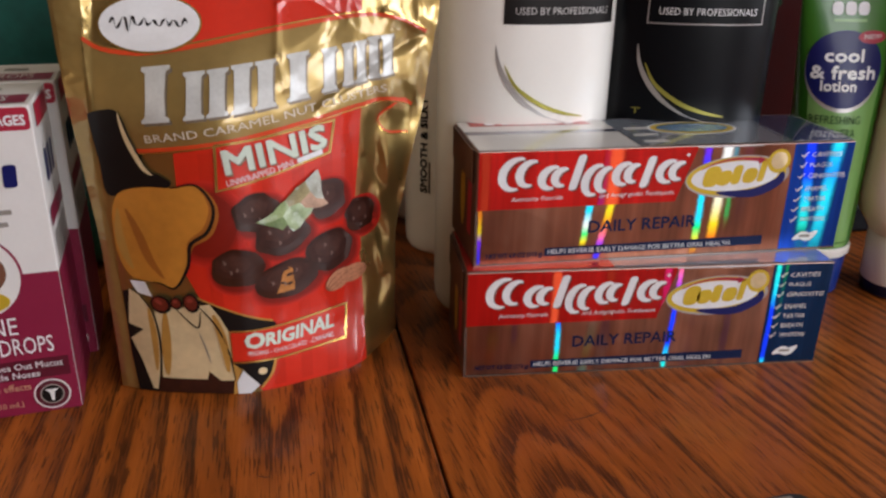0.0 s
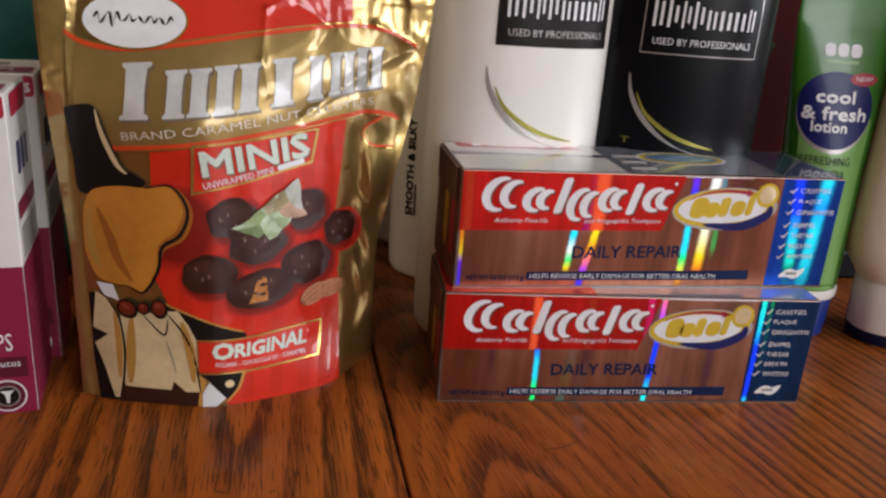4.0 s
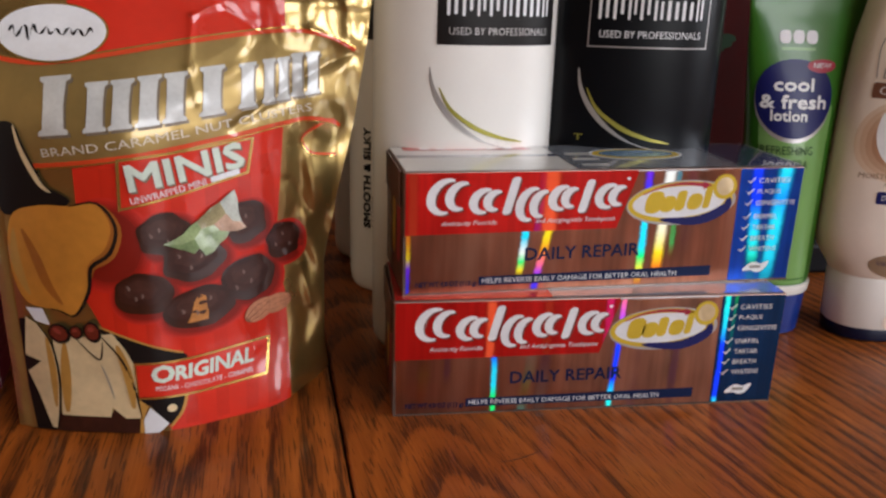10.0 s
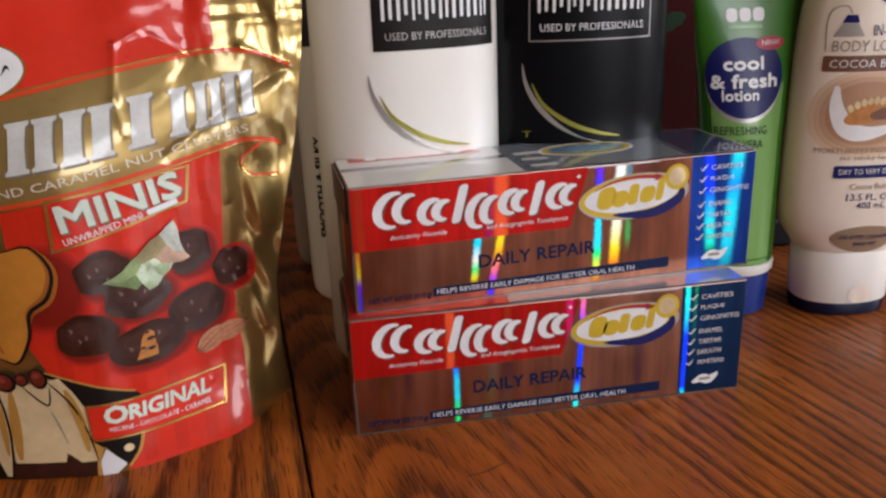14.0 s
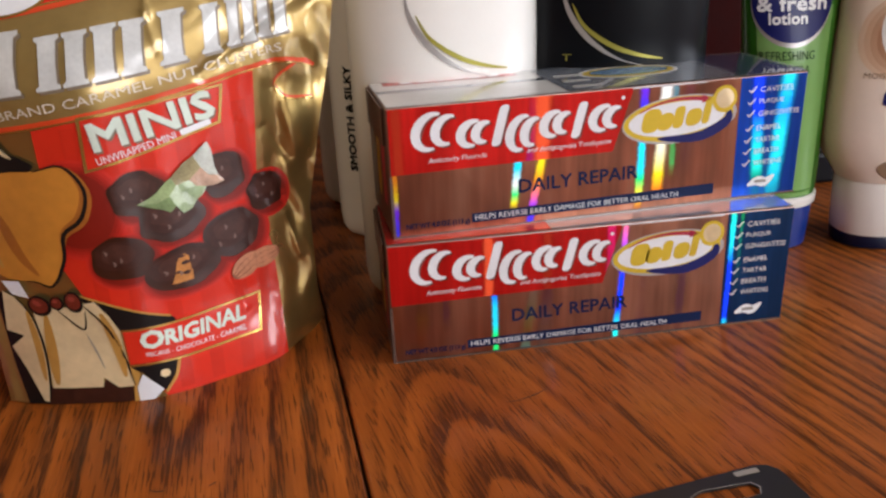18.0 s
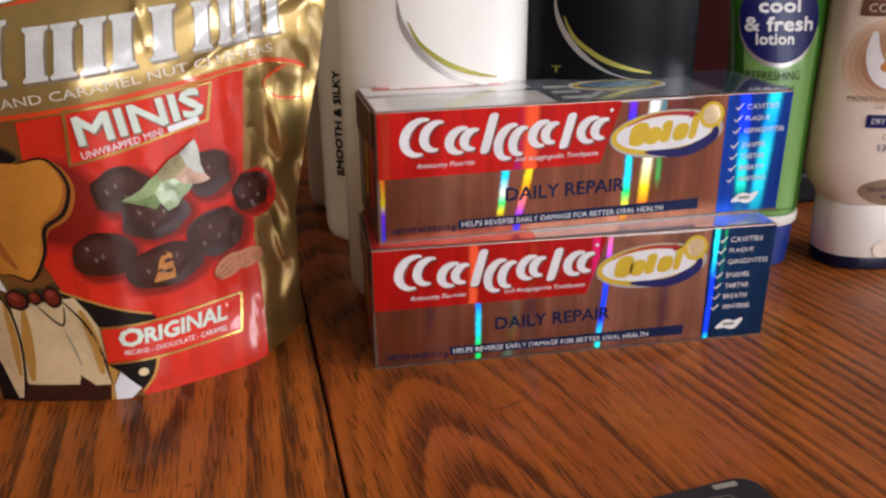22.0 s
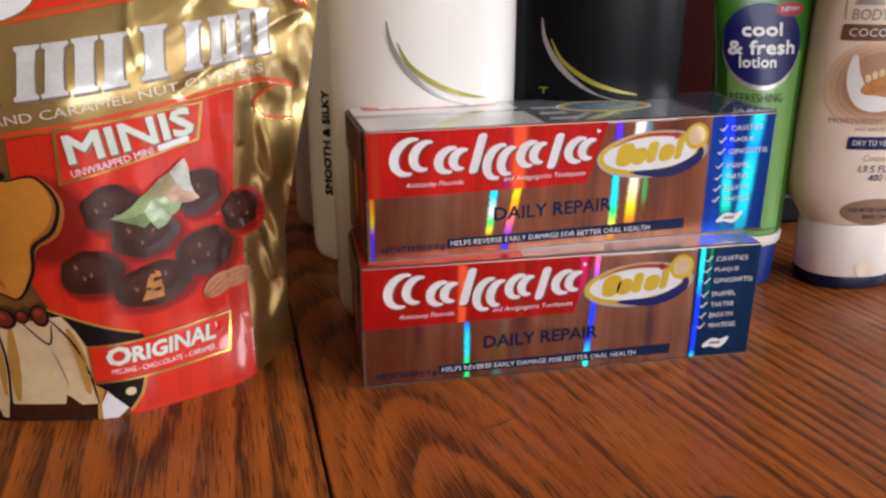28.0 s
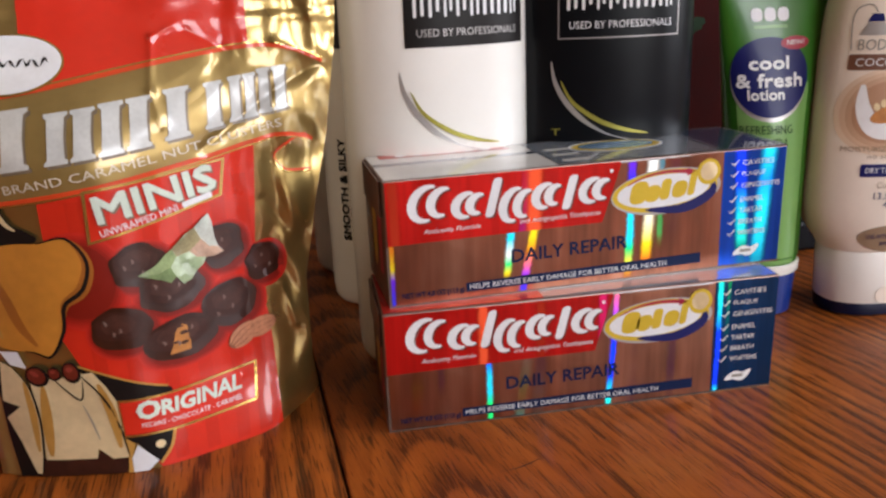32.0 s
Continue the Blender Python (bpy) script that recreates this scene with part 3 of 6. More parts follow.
def words(body, u, v, width, height, surf, material, parent, lift=0.0005, angle=0.0, shear=0.0, step=(0, 0), name="lettering", bold=0.0):
    bm = text_bm(body, u, v, width, height, angle, shear)
    if bold:
        rim = [v_ for v_ in bm.verts if v_.is_boundary]
        centre = {}
        for v_ in rim:
            n2 = Vector((0, 0, 0))
            for e in v_.link_edges:
                if e.is_boundary and e.link_faces:
                    d = (e.verts[1].co - e.verts[0].co).normalized()
                    q = Vector((d.y, -d.x, 0))
                    mid = (e.verts[0].co + e.verts[1].co) / 2
                    if q.dot(e.link_faces[0].calc_center_median() - mid) > 0:
                        q = -q
                    n2 += q
            if n2.length > 1e-6:
                centre[v_] = n2.normalized() * bold
        for v_, d in centre.items():
            v_.co += d
    if step[0] or step[1]:
        slice_grid(bm, *step)
    wrap(bm, surf, lift)
    return part(name, bm, material, parent)


def ellipse(cu, cv, a, b, n=40, turn=0.0, power=2.0):
    out = []
    for i in range(n):
        t = 2 * math.pi * i / n
        x = a * math.copysign(abs(math.cos(t)) ** (2 / power), math.cos(t))
        y = b * math.copysign(abs(math.sin(t)) ** (2 / power), math.sin(t))
        c, s = math.cos(radians(turn)), math.sin(radians(turn))
        out.append((cu + x * c - y * s, cv + x * s + y * c))
    return out


def bar(u, v, w, h, shear=0.0, angle=0.0, round_=0.25):
    """A plain rounded bar, lower left at (u, v)."""
    r = min(w, h) * round_
    pts = []
    for cx, cy, a0 in ((w - r, r, -90), (w - r, h - r, 0), (r, h - r, 90), (r, r, 180)):
        for k in range(4):
            a = radians(a0 + 30 * k)
            pts.append((cx + r * math.cos(a), cy + r * math.sin(a)))
    c, s = math.cos(radians(angle)), math.sin(radians(angle))
    return [(u + (x + y * shear) * c - y * s, v + (x + y * shear) * s + y * c) for x, y in pts]


def swoosh(points, widths):
    """An outline that follows a line of points with the given half widths."""
    left, right = [], []
    for i, p in enumerate(points):
        a, b = points[max(0, i - 1)], points[min(len(points) - 1, i + 1)]
        d = Vector((b[0] - a[0], b[1] - a[1])).normalized()
        left.append((p[0] - d.y * widths[i], p[1] + d.x * widths[i]))
        right.append((p[0] + d.y * widths[i], p[1] - d.x * widths[i]))
    return left + right[::-1]


def curve_points(ctrl, n=16):
    """Points on a smooth curve through the control points."""
    out = []
    m = len(ctrl) - 1
    for i in range(n + 1):
        t = i / n * m
        k = min(int(t), m - 1)
        f = t - k
        p0, p1, p2, p3 = ctrl[max(0, k - 1)], ctrl[k], ctrl[k + 1], ctrl[min(m, k + 2)]
        out.append(tuple(0.5 * (2 * b + (c - a) * f + (2 * a - 5 * b + 4 * c - d) * f * f + (3 * b - a - 3 * c + d) * f ** 3) for a, b, c, d in zip(p0, p1, p2, p3)))
    return out


def flat(origin, along, up):
    o, a, b = Vector(origin), Vector(along).normalized(), Vector(up).normalized()
    nrm = a.cross(b)
    return lambda u, v: (o + a * u + b * v, nrm)


class Vessel:
    """A standing bottle: a rounded cross-section that changes with height. Local frame: front is -y."""

    def __init__(self, profile, power=2.4):
        self.profile, self.power = profile, power
        a, b = max(p[1] for p in profile), max(p[2] for p in profile)
        th = [math.pi * (i / 360 - 1) for i in range(721)]
        pts = [self.at(t, a, b) for t in th]
        s = [0.0]
        for p, q in zip(pts, pts[1:]):
            s.append(s[-1] + math.dist(p, q))
        self.th, self.s = th, [x - s[360] for x in s]

    def at(self, t, a, b):
        e = 2 / self.power
        return (a * math.copysign(abs(math.sin(t)) ** e, math.sin(t)), -b * math.copysign(abs(math.cos(t)) ** e, math.cos(t)))

    def size(self, z):
        zs = [p[0] for p in self.profile]
        return float(np.interp(z, zs, [p[1] for p in self.profile])), float(np.interp(z, zs, [p[2] for p in self.profile]))

    def spot(self, u, z):
        t = float(np.interp(u, self.s, self.th))
        a, b = self.size(z)
        x, y = self.at(t, a, b)
        return Vector((x, y, z))

    def surf(self, u, z):
        p = self.spot(u, z)
        du = self.spot(u + 4e-4, z) - self.spot(u - 4e-4, z)
        dz = self.spot(u, z + 4e-4) - self.spot(u, z - 4e-4)
        return p, du.cross(dz).normalized()

    def mesh(self, z0=None, z1=None, n=72):
        rows = [p for p in self.profile if (z0 is None or p[0] >= z0 - 1e-9) and (z1 is None or p[0] <= z1 + 1e-9)]
        bm = bmesh.new()
        rings = []
        for z, a, b in rows:
            rings.append([bm.verts.new((*self.at(2 * math.pi * i / n, a, b), z)) for i in range(n)])
        for r, q in zip(rings, rings[1:]):
            for i in range(n):
                bm.faces.new((r[i], r[(i + 1) % n], q[(i + 1) % n], q[i]))
        bm.faces.new(rings[0][::-1])
        bm.faces.new(rings[-1])
        bmesh.ops.recalc_face_normals(bm, faces=bm.faces[:])
        return bm


# ---- the room ----
RX0, RX1, RY0, RY1, RZ0, RZ1 = -1.5, 1.6, -1.9, 1.3, -0.75, 1.75


def structure(name, bm, material, label):
    ob = part(name, bm, material, None)
    return tagged(ob, label, name.split("_")[0], "", "structure")


structure("floor", box_bm(RX0 - 0.1, RX1 + 0.1, RY0 - 0.1, RY1 + 0.1, RZ0 - 0.1, RZ0), FLOOR, "brown carpeted floor of the room under the table")
structure("ceiling", box_bm(RX0 - 0.1, RX1 + 0.1, RY0 - 0.1, RY1 + 0.1, RZ1, RZ1 + 0.1), CEIL, "plain warm white painted ceiling over the room")
structure("wall_north", box_bm(RX0 - 0.1, RX1 + 0.1, RY1, RY1 + 0.1, RZ0, RZ1), PANEL, "dark brown panelled wall behind the table")


def window_wall(name, near, far, span, W, across, number):
    """A wall from near to far with a window opening through it, and the window's frame; across: the wall runs along x."""
    a0, a1, z0, z1 = W

    def slab(n0, n1, p, q, lo, hi, bevel=0.0):
        n0, n1 = min(n0, n1), max(n0, n1)
        return box_bm(p, q, n0, n1, lo, hi, bevel, 1) if across else box_bm(n0, n1, p, q, lo, hi, bevel, 1)

    bm = bmesh.new()
    for p, q, lo, hi in ((span[0], a0, RZ0, RZ1), (a1, span[1], RZ0, RZ1), (a0, a1, RZ0, z0), (a0, a1, z1, RZ1)):
        piece = slab(near, far, p, q, lo, hi)
        me = bpy.data.meshes.new("piece")
        piece.to_mesh(me)
        piece.free()
        bm.from_mesh(me)
        bpy.data.meshes.remove(me)
    structure(name, bm, PLASTER, "plain tan painted wall out of view with a window opening")
    win = tagged(thing("window_" + str(number)), "white framed window out of view, added around a lamp", "window", "", "structure")
    mid, inner = (z0 + z1) / 2, far
    for p, q, lo, hi in ((a0, a0 + 0.05, z0, z1), (a1 - 0.05, a1, z0, z1), (a0 + 0.05, a1 - 0.05, z0, z0 + 0.05), (a0 + 0.05, a1 - 0.05, z1 - 0.05, z1), (a0 + 0.05, a1 - 0.05, mid - 0.02, mid + 0.02)):
        part("window_frame", slab(inner - 0.02, inner + 0.02, p, q, lo, hi, 0.004), WHITE_PAINT, win)


window_wall("wall_south", RY0 - 0.1, RY0, (RX0 - 0.1, RX1 + 0.1), SOUTH, True, 1)
window_wall("wall_east", RX1 + 0.1, RX1, (RY0, RY1), EAST, False, 3)
# unseen west wall, opened only for the added warm fill
window_wall("wall_west", RX0 - 0.1, RX0, (RY0, RY1), FILL_OPENING, False, 2)

# ---- the table ----
table = tagged(thing("table"), "stained oak table with two leaves and a dark seam", "table")
SEAM = 0.085


def leaf(left):
    bm = box_bm(-1.0, 0.0, -0.62, 0.42, -0.028, 0.0) if left else box_bm(0.0, 1.0, -0.62, 0.42, -0.028, 0.0)
    edge = -0.0006 if left else 0.0006
    for v in bm.verts:
        if abs(v.co.x) < 1e-6:
            v.co.x = edge - 0.0235 - SEAM * v.co.y
    bmesh.ops.bevel(bm, geom=[e for e in bm.edges if all(v.co.z > -1e-6 for v in e.verts)], offset=0.0014, segments=3, affect="EDGES", profile=0.5)
    return bm


part("tabletop_leaf", leaf(True), OAK, table, "oak leaf with straight dark grain", 40)
part("tabletop_leaf", leaf(False), OAK_B, table, "oak leaf with slanting cathedral grain", 40)
bm = box_bm(-0.0025, 0.0025, -0.6, 0.4, -0.026, -0.0035)
for v in bm.verts:
    v.co.x += -0.0235 - SEAM * v.co.y
part("seam_strip", bm, GAP, table)
on_table = flat((0, 0, 0), (1, 0, 0), (0, 1, 0))
for line in ([(0.039, -0.0405), (0.047, -0.0392), (0.053, -0.0368), (0.059, -0.0338)], [(-0.0905, -0.0655), (-0.0872, -0.0668), (-0.0848, -0.0665)], [(-0.0705, -0.0675), (-0.0678, -0.0655)]):
    decal("scratch", swoosh(curve_points(line, 14), [0.00006 + 0.00022 * math.sin(math.pi * k / 14) for k in range(15)]), on_table, GAP, table, 0.0002, label="fine dark scratch in the lacquer")
for x in (-0.9, 0.9):
    for y in (-0.54, 0.34):
        part("leg", box_bm(x - 0.035, x + 0.035, y - 0.035, y + 0.035, RZ0, -0.028, 0.006), OAK, table)
for y in (-0.54, 0.34):
    part("apron", box_bm(-0.865, 0.865, y - 0.012, y + 0.012, -0.11, -0.028), OAK, table)

# ---- toothpaste cartons ----
LETTERS = [(0.0, 0.0, 0.0175, 0.0165), (0.0185, 0.0, 0.0135, 0.0115), (0.0325, 0.0, 0.0048, 0.0165), (0.038, -0.0045, 0.0135, 0.016), (0.0525, 0.0, 0.0125, 0.0115), (0.0655, 0.0, 0.0068, 0.0148), (0.073, 0.0, 0.0135, 0.0115)]


def toothpaste_carton(at, rz, length, upper):
    depth, high = 0.053, 0.0543
    top = tagged(thing("toothpaste_carton", at, rz), "shiny rainbow-foil toothpaste carton, red and navy, " + ("lying on another carton" if upper else "lying on the oak table"), "carton", "stacked toothpaste cartons")
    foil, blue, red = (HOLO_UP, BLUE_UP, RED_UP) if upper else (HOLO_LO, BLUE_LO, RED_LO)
    body = part("carton_body", box_bm(0, length, 0, depth, 0, high, 0.0008, 2), CARD_FOIL, top, "folded foil-faced card body")
    k = length / 0.179
    front = flat((0, -0.00005, 0), (1, 0, 0), (0, 0, 1))

    def F(name, outline, material, lift, label="", under=None):
        return decal(name, [(u * k, v) for u, v in outline], front, material, under or top, lift, label=label)

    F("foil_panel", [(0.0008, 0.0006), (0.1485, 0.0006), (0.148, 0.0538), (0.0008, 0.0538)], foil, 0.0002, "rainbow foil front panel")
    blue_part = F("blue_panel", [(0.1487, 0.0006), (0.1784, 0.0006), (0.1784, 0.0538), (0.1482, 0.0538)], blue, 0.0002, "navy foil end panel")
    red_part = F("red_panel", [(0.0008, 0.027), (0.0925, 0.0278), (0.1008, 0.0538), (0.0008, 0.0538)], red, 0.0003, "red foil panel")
    for m, du, dv, lift, note in ((BROWN_PRINT, 0.0008, -0.0007, 0.00036, ""), (WHITE_PRINT, 0, 0, 0.00042, "plain white logo shape")):
        for u, v, w, h in LETTERS:
            if w < 0.01:
                F("logo_shape", bar(0.0085 + u + du, 0.0352 + v + dv, 0.0038, h, 0.28, 1.2, 0.4), m, lift, note, red_part)
                continue
            for cx, a, b in ((w * 0.44, w * 0.38, h * 0.43), (w * 0.8, w * 0.3, h * 0.34)):
                arc = []
                for i in range(17):
                    q = radians(75 + 210 * i / 16)
                    y = h * 0.5 + b * math.sin(q)
                    x = u + cx + a * math.cos(q)
                    arc.append((0.0085 + x + y * 0.2 + du, 0.0352 + v + y + x * 0.02 + dv))
                F("logo_shape", swoosh(arc, [0.0005 + 0.0014 * math.sin(math.pi * i / 16) for i in range(17)]), m, lift, note, red_part)
    F("logo_dot", ellipse(0.0962, 0.0502, 0.0008, 0.0008, 14), WHITE_PRINT, 0.00042, under=red_part)
    # oval badge
    badge = F("badge", ellipse(0.1218, 0.0388, 0.0255, 0.0102, 48, 3), SILVER_PRINT, 0.0003, "oval badge with a yellow ring")
    F("badge_ring", ellipse(0.1212, 0.0391, 0.0244, 0.0093, 48, 3), LOGO_YELLOW, 0.00036, under=badge)
    F("badge_swirl", swoosh(curve_points([(0.112, 0.0312), (0.13, 0.0305), (0.1425, 0.036), (0.1435, 0.0415)], 14), [0.0002 + 0.0021 * math.sin(math.pi * i / 14) ** 0.7 for i in range(15)]), NAVY_PRINT, 0.00044, under=badge)
    F("badge_face", ellipse(0.1205, 0.0392, 0.0215, 0.0072, 40, 3), WHITE_PRINT, 0.0004, under=badge)
    for u, w, h in ((0.1045, 0.0078, 0.0095), (0.1115, 0.0068, 0.007), (0.1185, 0.0044, 0.0088), (0.124, 0.0068, 0.007), (0.1315, 0.0032, 0.0102)):
        F("logo_shape", bar(u - 0.0004, 0.034 + (u - 0.1045) * 0.07, w * 1.04, h * 1.06, 0.2, 2, 0.4), LOGO_YELLOW, 0.00048, "plain yellow logo shape", under=badge)
    F("badge_arrow", swoosh(curve_points([(0.1035, 0.0428), (0.112, 0.0462), (0.122, 0.0475), (0.1315, 0.0468)], 12), [0.0002 + 0.0007 * i / 12 for i in range(13)]), CRIMSON, 0.00048, under=badge)
    F("badge_arrow_head", [(0.131, 0.0484), (0.1355, 0.0464), (0.131, 0.0449)], CRIMSON, 0.00048, under=badge)
    F("badge_sun", ellipse(0.1412, 0.0458, 0.0056, 0.0058, 28), LOGO_YELLOW, 0.00046, "round yellow badge knob", under=badge)
    F("badge_sun_face", ellipse(0.1412, 0.046, 0.004, 0.0042, 24), CREAM, 0.0005, under=badge)
    # lower print
    G = lambda body, u, v, w, h, m, lift=0.0005, under=None, **q: words(body, u * k, v, w * k, h, front, m, under or top, lift, **q)
    G("Anticavity Fluoride", 0.0155, 0.0302, 0.0235, 0.0027, WHITE_PRINT, under=red_part, angle=0.6, shear=0.2)
    G("and Antigingivitis Toothpaste", 0.0558, 0.0305, 0.0355, 0.0027, WHITE_PRINT, under=red_part, angle=0.6, shear=0.2)
    G("DAILY REPAIR", 0.0525, 0.0143, 0.0515, 0.0056, BAR_NAVY, angle=0.8, bold=0.00018)
    navy_part = F("navy_bar", [(0.0325, 0.0034), (0.1395, 0.0038), (0.1395, 0.0086), (0.0325, 0.0074)], BAR_NAVY, 0.0003, "navy printed bar")
    G("HELPS REVERSE EARLY DAMAGE FOR BETTER ORAL HEALTH", 0.034, 0.0044, 0.089, 0.0023, WHITE_PRINT, under=navy_part)
    G("NET WT 4.0 OZ (113 g)", 0.0055, 0.0029, 0.026, 0.0029, BAR_NAVY, bold=0.0001)
    for pts in ([(0.0, 0.0), (0.1788, 0.0), (0.1788, 0.0009), (0.0, 0.0009)], [(0.0, 0.0009), (0.0012, 0.0009), (0.001, 0.0265), (0.0, 0.0265)]):
        F("wrap_edge", pts, FILM_DULL, 0.00046, "dull folded edge of the clear wrap")
    # white glint of the upper front edge, painted as a strip
    F("wrap_edge", [(0.1, 0.0533), (0.1465 if not upper else 0.133, 0.0533), (0.1465 if not upper else 0.131, 0.0541), (0.1, 0.0541)], FILM_GLEAM, 0.00046, "bright strip painted for the glint on the top edge")
    for i, word in enumerate(("CAVITIES", "PLAQUE", "GINGIVITIS", "ENAMEL", "TARTAR", "BREATH", "WHITENS")):
        v = 0.0472 - 0.0052 * i - (0.0012 if i > 2 else 0)
        u = 0.1572
        G(word, u, v, 0.0019 * len(word), 0.0023, WHITE_PRINT, under=blue_part)
        F("tick_mark", swoosh([(u - 0.0052, v + 0.0012), (u - 0.004, v + 0.0001), (u - 0.0017, v + 0.0026)], [0.0002, 0.0004, 0.0002]), WHITE_PRINT, 0.0004, under=blue_part)
    leaf_part = F("leaf_mark", swoosh(curve_points([(0.1555, 0.0055), (0.16, 0.0073), (0.164, 0.0065), (0.168, 0.0095)], 12), [0.0004 + 0.0019 * math.sin(math.pi * i / 12) for i in range(13)]), WHITE_PRINT, 0.0004, "white leaf-shaped mark")
    F("leaf_print", bar(0.1588, 0.0064, 0.0055, 0.0014), GREY_PRINT, 0.00046, under=leaf_part)
    # top print
    lid = flat((0, 0, high), (1, 0, 0), (0, 1, 0))

    def T(name, outline, material, lift=0.0003, label=""):
        return decal(name, [(u * k, v) for u, v in outline], lid, material, top, lift, label=label)

    if upper:
        T("top_white", [(0.0008, 0.0008), (0.0735, 0.0008), (0.0735, 0.0525), (0.0008, 0.0525)], CARD_WHITE, 0.0002, label="white top panel")
        T("top_red", [(0.006, 0.044), (0.0665, 0.044), (0.063, 0.0525), (0.006, 0.0525)], BOX_RED, label="red print on the top")
        for j in range(6):
            T("logo_shape", bar(0.013 + 0.0078 * j, 0.0455, 0.0055, 0.0052, 0.2, 0, 0.4), WHITE_PRINT, 0.0004)
        T("top_rule", [(0.001, 0.0275), (0.0735, 0.0285), (0.0735, 0.0335), (0.001, 0.0335)], TOP_NAVY, label="dark blue rule")
        T("top_blue", [(0.0737, 0.0008), (0.1475, 0.0008), (0.1492, 0.0525), (0.0737, 0.0525)], TOP_FOIL, label="mirror-like silver blue top panel")
        T("top_badge", ellipse(0.112, 0.031, 0.0225, 0.0125, 36), WHITE_PRINT, 0.0004)
        T("top_badge", ellipse(0.112, 0.031, 0.021, 0.0112, 36), LOGO_YELLOW, 0.0005)
        T("top_badge_face", ellipse(0.112, 0.031, 0.018, 0.0085, 36), PALE_BLUE, 0.0006)
        T("top_navy", [(0.1477, 0.0008), (0.178, 0.0008), (0.178, 0.0525), (0.1494, 0.0525)], TOP_NAVY, label="navy top end")
        # highlights on the wrap's folds, laid on as thin bright strips
        for pts in ([(0.0008, 0.0515), (0.178, 0.0515), (0.178, 0.0525), (0.0008, 0.0525)], [(0.0775, 0.0001), (0.178, 0.0001), (0.178, 0.0012), (0.0775, 0.0012)], [(0.1772, 0.002), (0.1782, 0.002), (0.1782, 0.051), (0.1772, 0.051)], [(0.1475, 0.002), (0.1481, 0.002), (0.1498, 0.051), (0.1489, 0.051)]):
            T("wrap_fold_gleam", pts, FILM_GLEAM, 0.0007, label="bright strip painted for the highlight on a wrap fold")
        for j in range(6):
            T("fine_print", bar(0.008, 0.0045 + 0.0036 * j, 0.056 - 0.004 * (j % 3), 0.0008), SILVER_PRINT, 0.0004, label="unreadable grey print")
        for j in range(3):
            T("fine_print", bar(0.078, 0.006 + 0.012 * j, 0.012, 0.004), CARD_WHITE, 0.0005)
    else:
        T("top_red", [(0.0008, 0.0008), (0.0698, 0.0008), (0.0698, 0.0525), (0.0008, 0.0525)], BOX_RED, label="red foil top panel")
        T("top_blue", [(0.07, 0.0008), (0.178, 0.0008), (0.178, 0.0525), (0.07, 0.0525)], TOP_FOIL, label="silver blue foil top panel")
    # end flap
    end = flat((0, depth, 0), (0, -1, 0), (0, 0, 1))
    decal("end_panel", [(0.0008, 0.0008), (depth - 0.0008, 0.0008), (depth - 0.0008, high - 0.0008), (0.0008, high - 0.0008)], end, CARD_END, top, 0.0002, label="brown printed end flap")
    decal("end_stripe", [(depth - 0.016, 0.012), (depth - 0.008, 0.012), (depth - 0.008, 0.046), (depth - 0.016, 0.046)], end, CRIMSON, top, 0.0003)
    decal("end_badge", ellipse(depth - 0.027, 0.027, 0.005, 0.016, 24), end, LOGO_YELLOW, top, 0.0003)
    # flap tab that stands a little open
    bm = box_bm(-0.0012, -0.0004, 0.004, depth - 0.003, high - 0.016, high - 0.0005, 0.0002, 1)
    part("end_tab", bm, CARD_END, top, "slightly lifted end flap")
    return top


toothpaste_carton((0.0, 0.0, 0.0), 0.0, 0.1785, False)
toothpaste_carton((0.0042, 0.0065, 0.0546), 3.4, 0.184, True)

# ---- hair-care bottles ----
HAIR = [(0.0, 0.04, 0.026), (0.0015, 0.0435, 0.0285), (0.005, 0.0455, 0.0298), (0.012, 0.0462, 0.0302), (0.06, 0.0464, 0.0304), (0.12, 0.0462, 0.0304), (0.185, 0.0456, 0.03), (0.2, 0.044, 0.029), (0.212, 0.039, 0.0265), (0.222, 0.03, 0.0225), (0.23, 0.02, 0.018)]
ST = (0.004, 0.012)


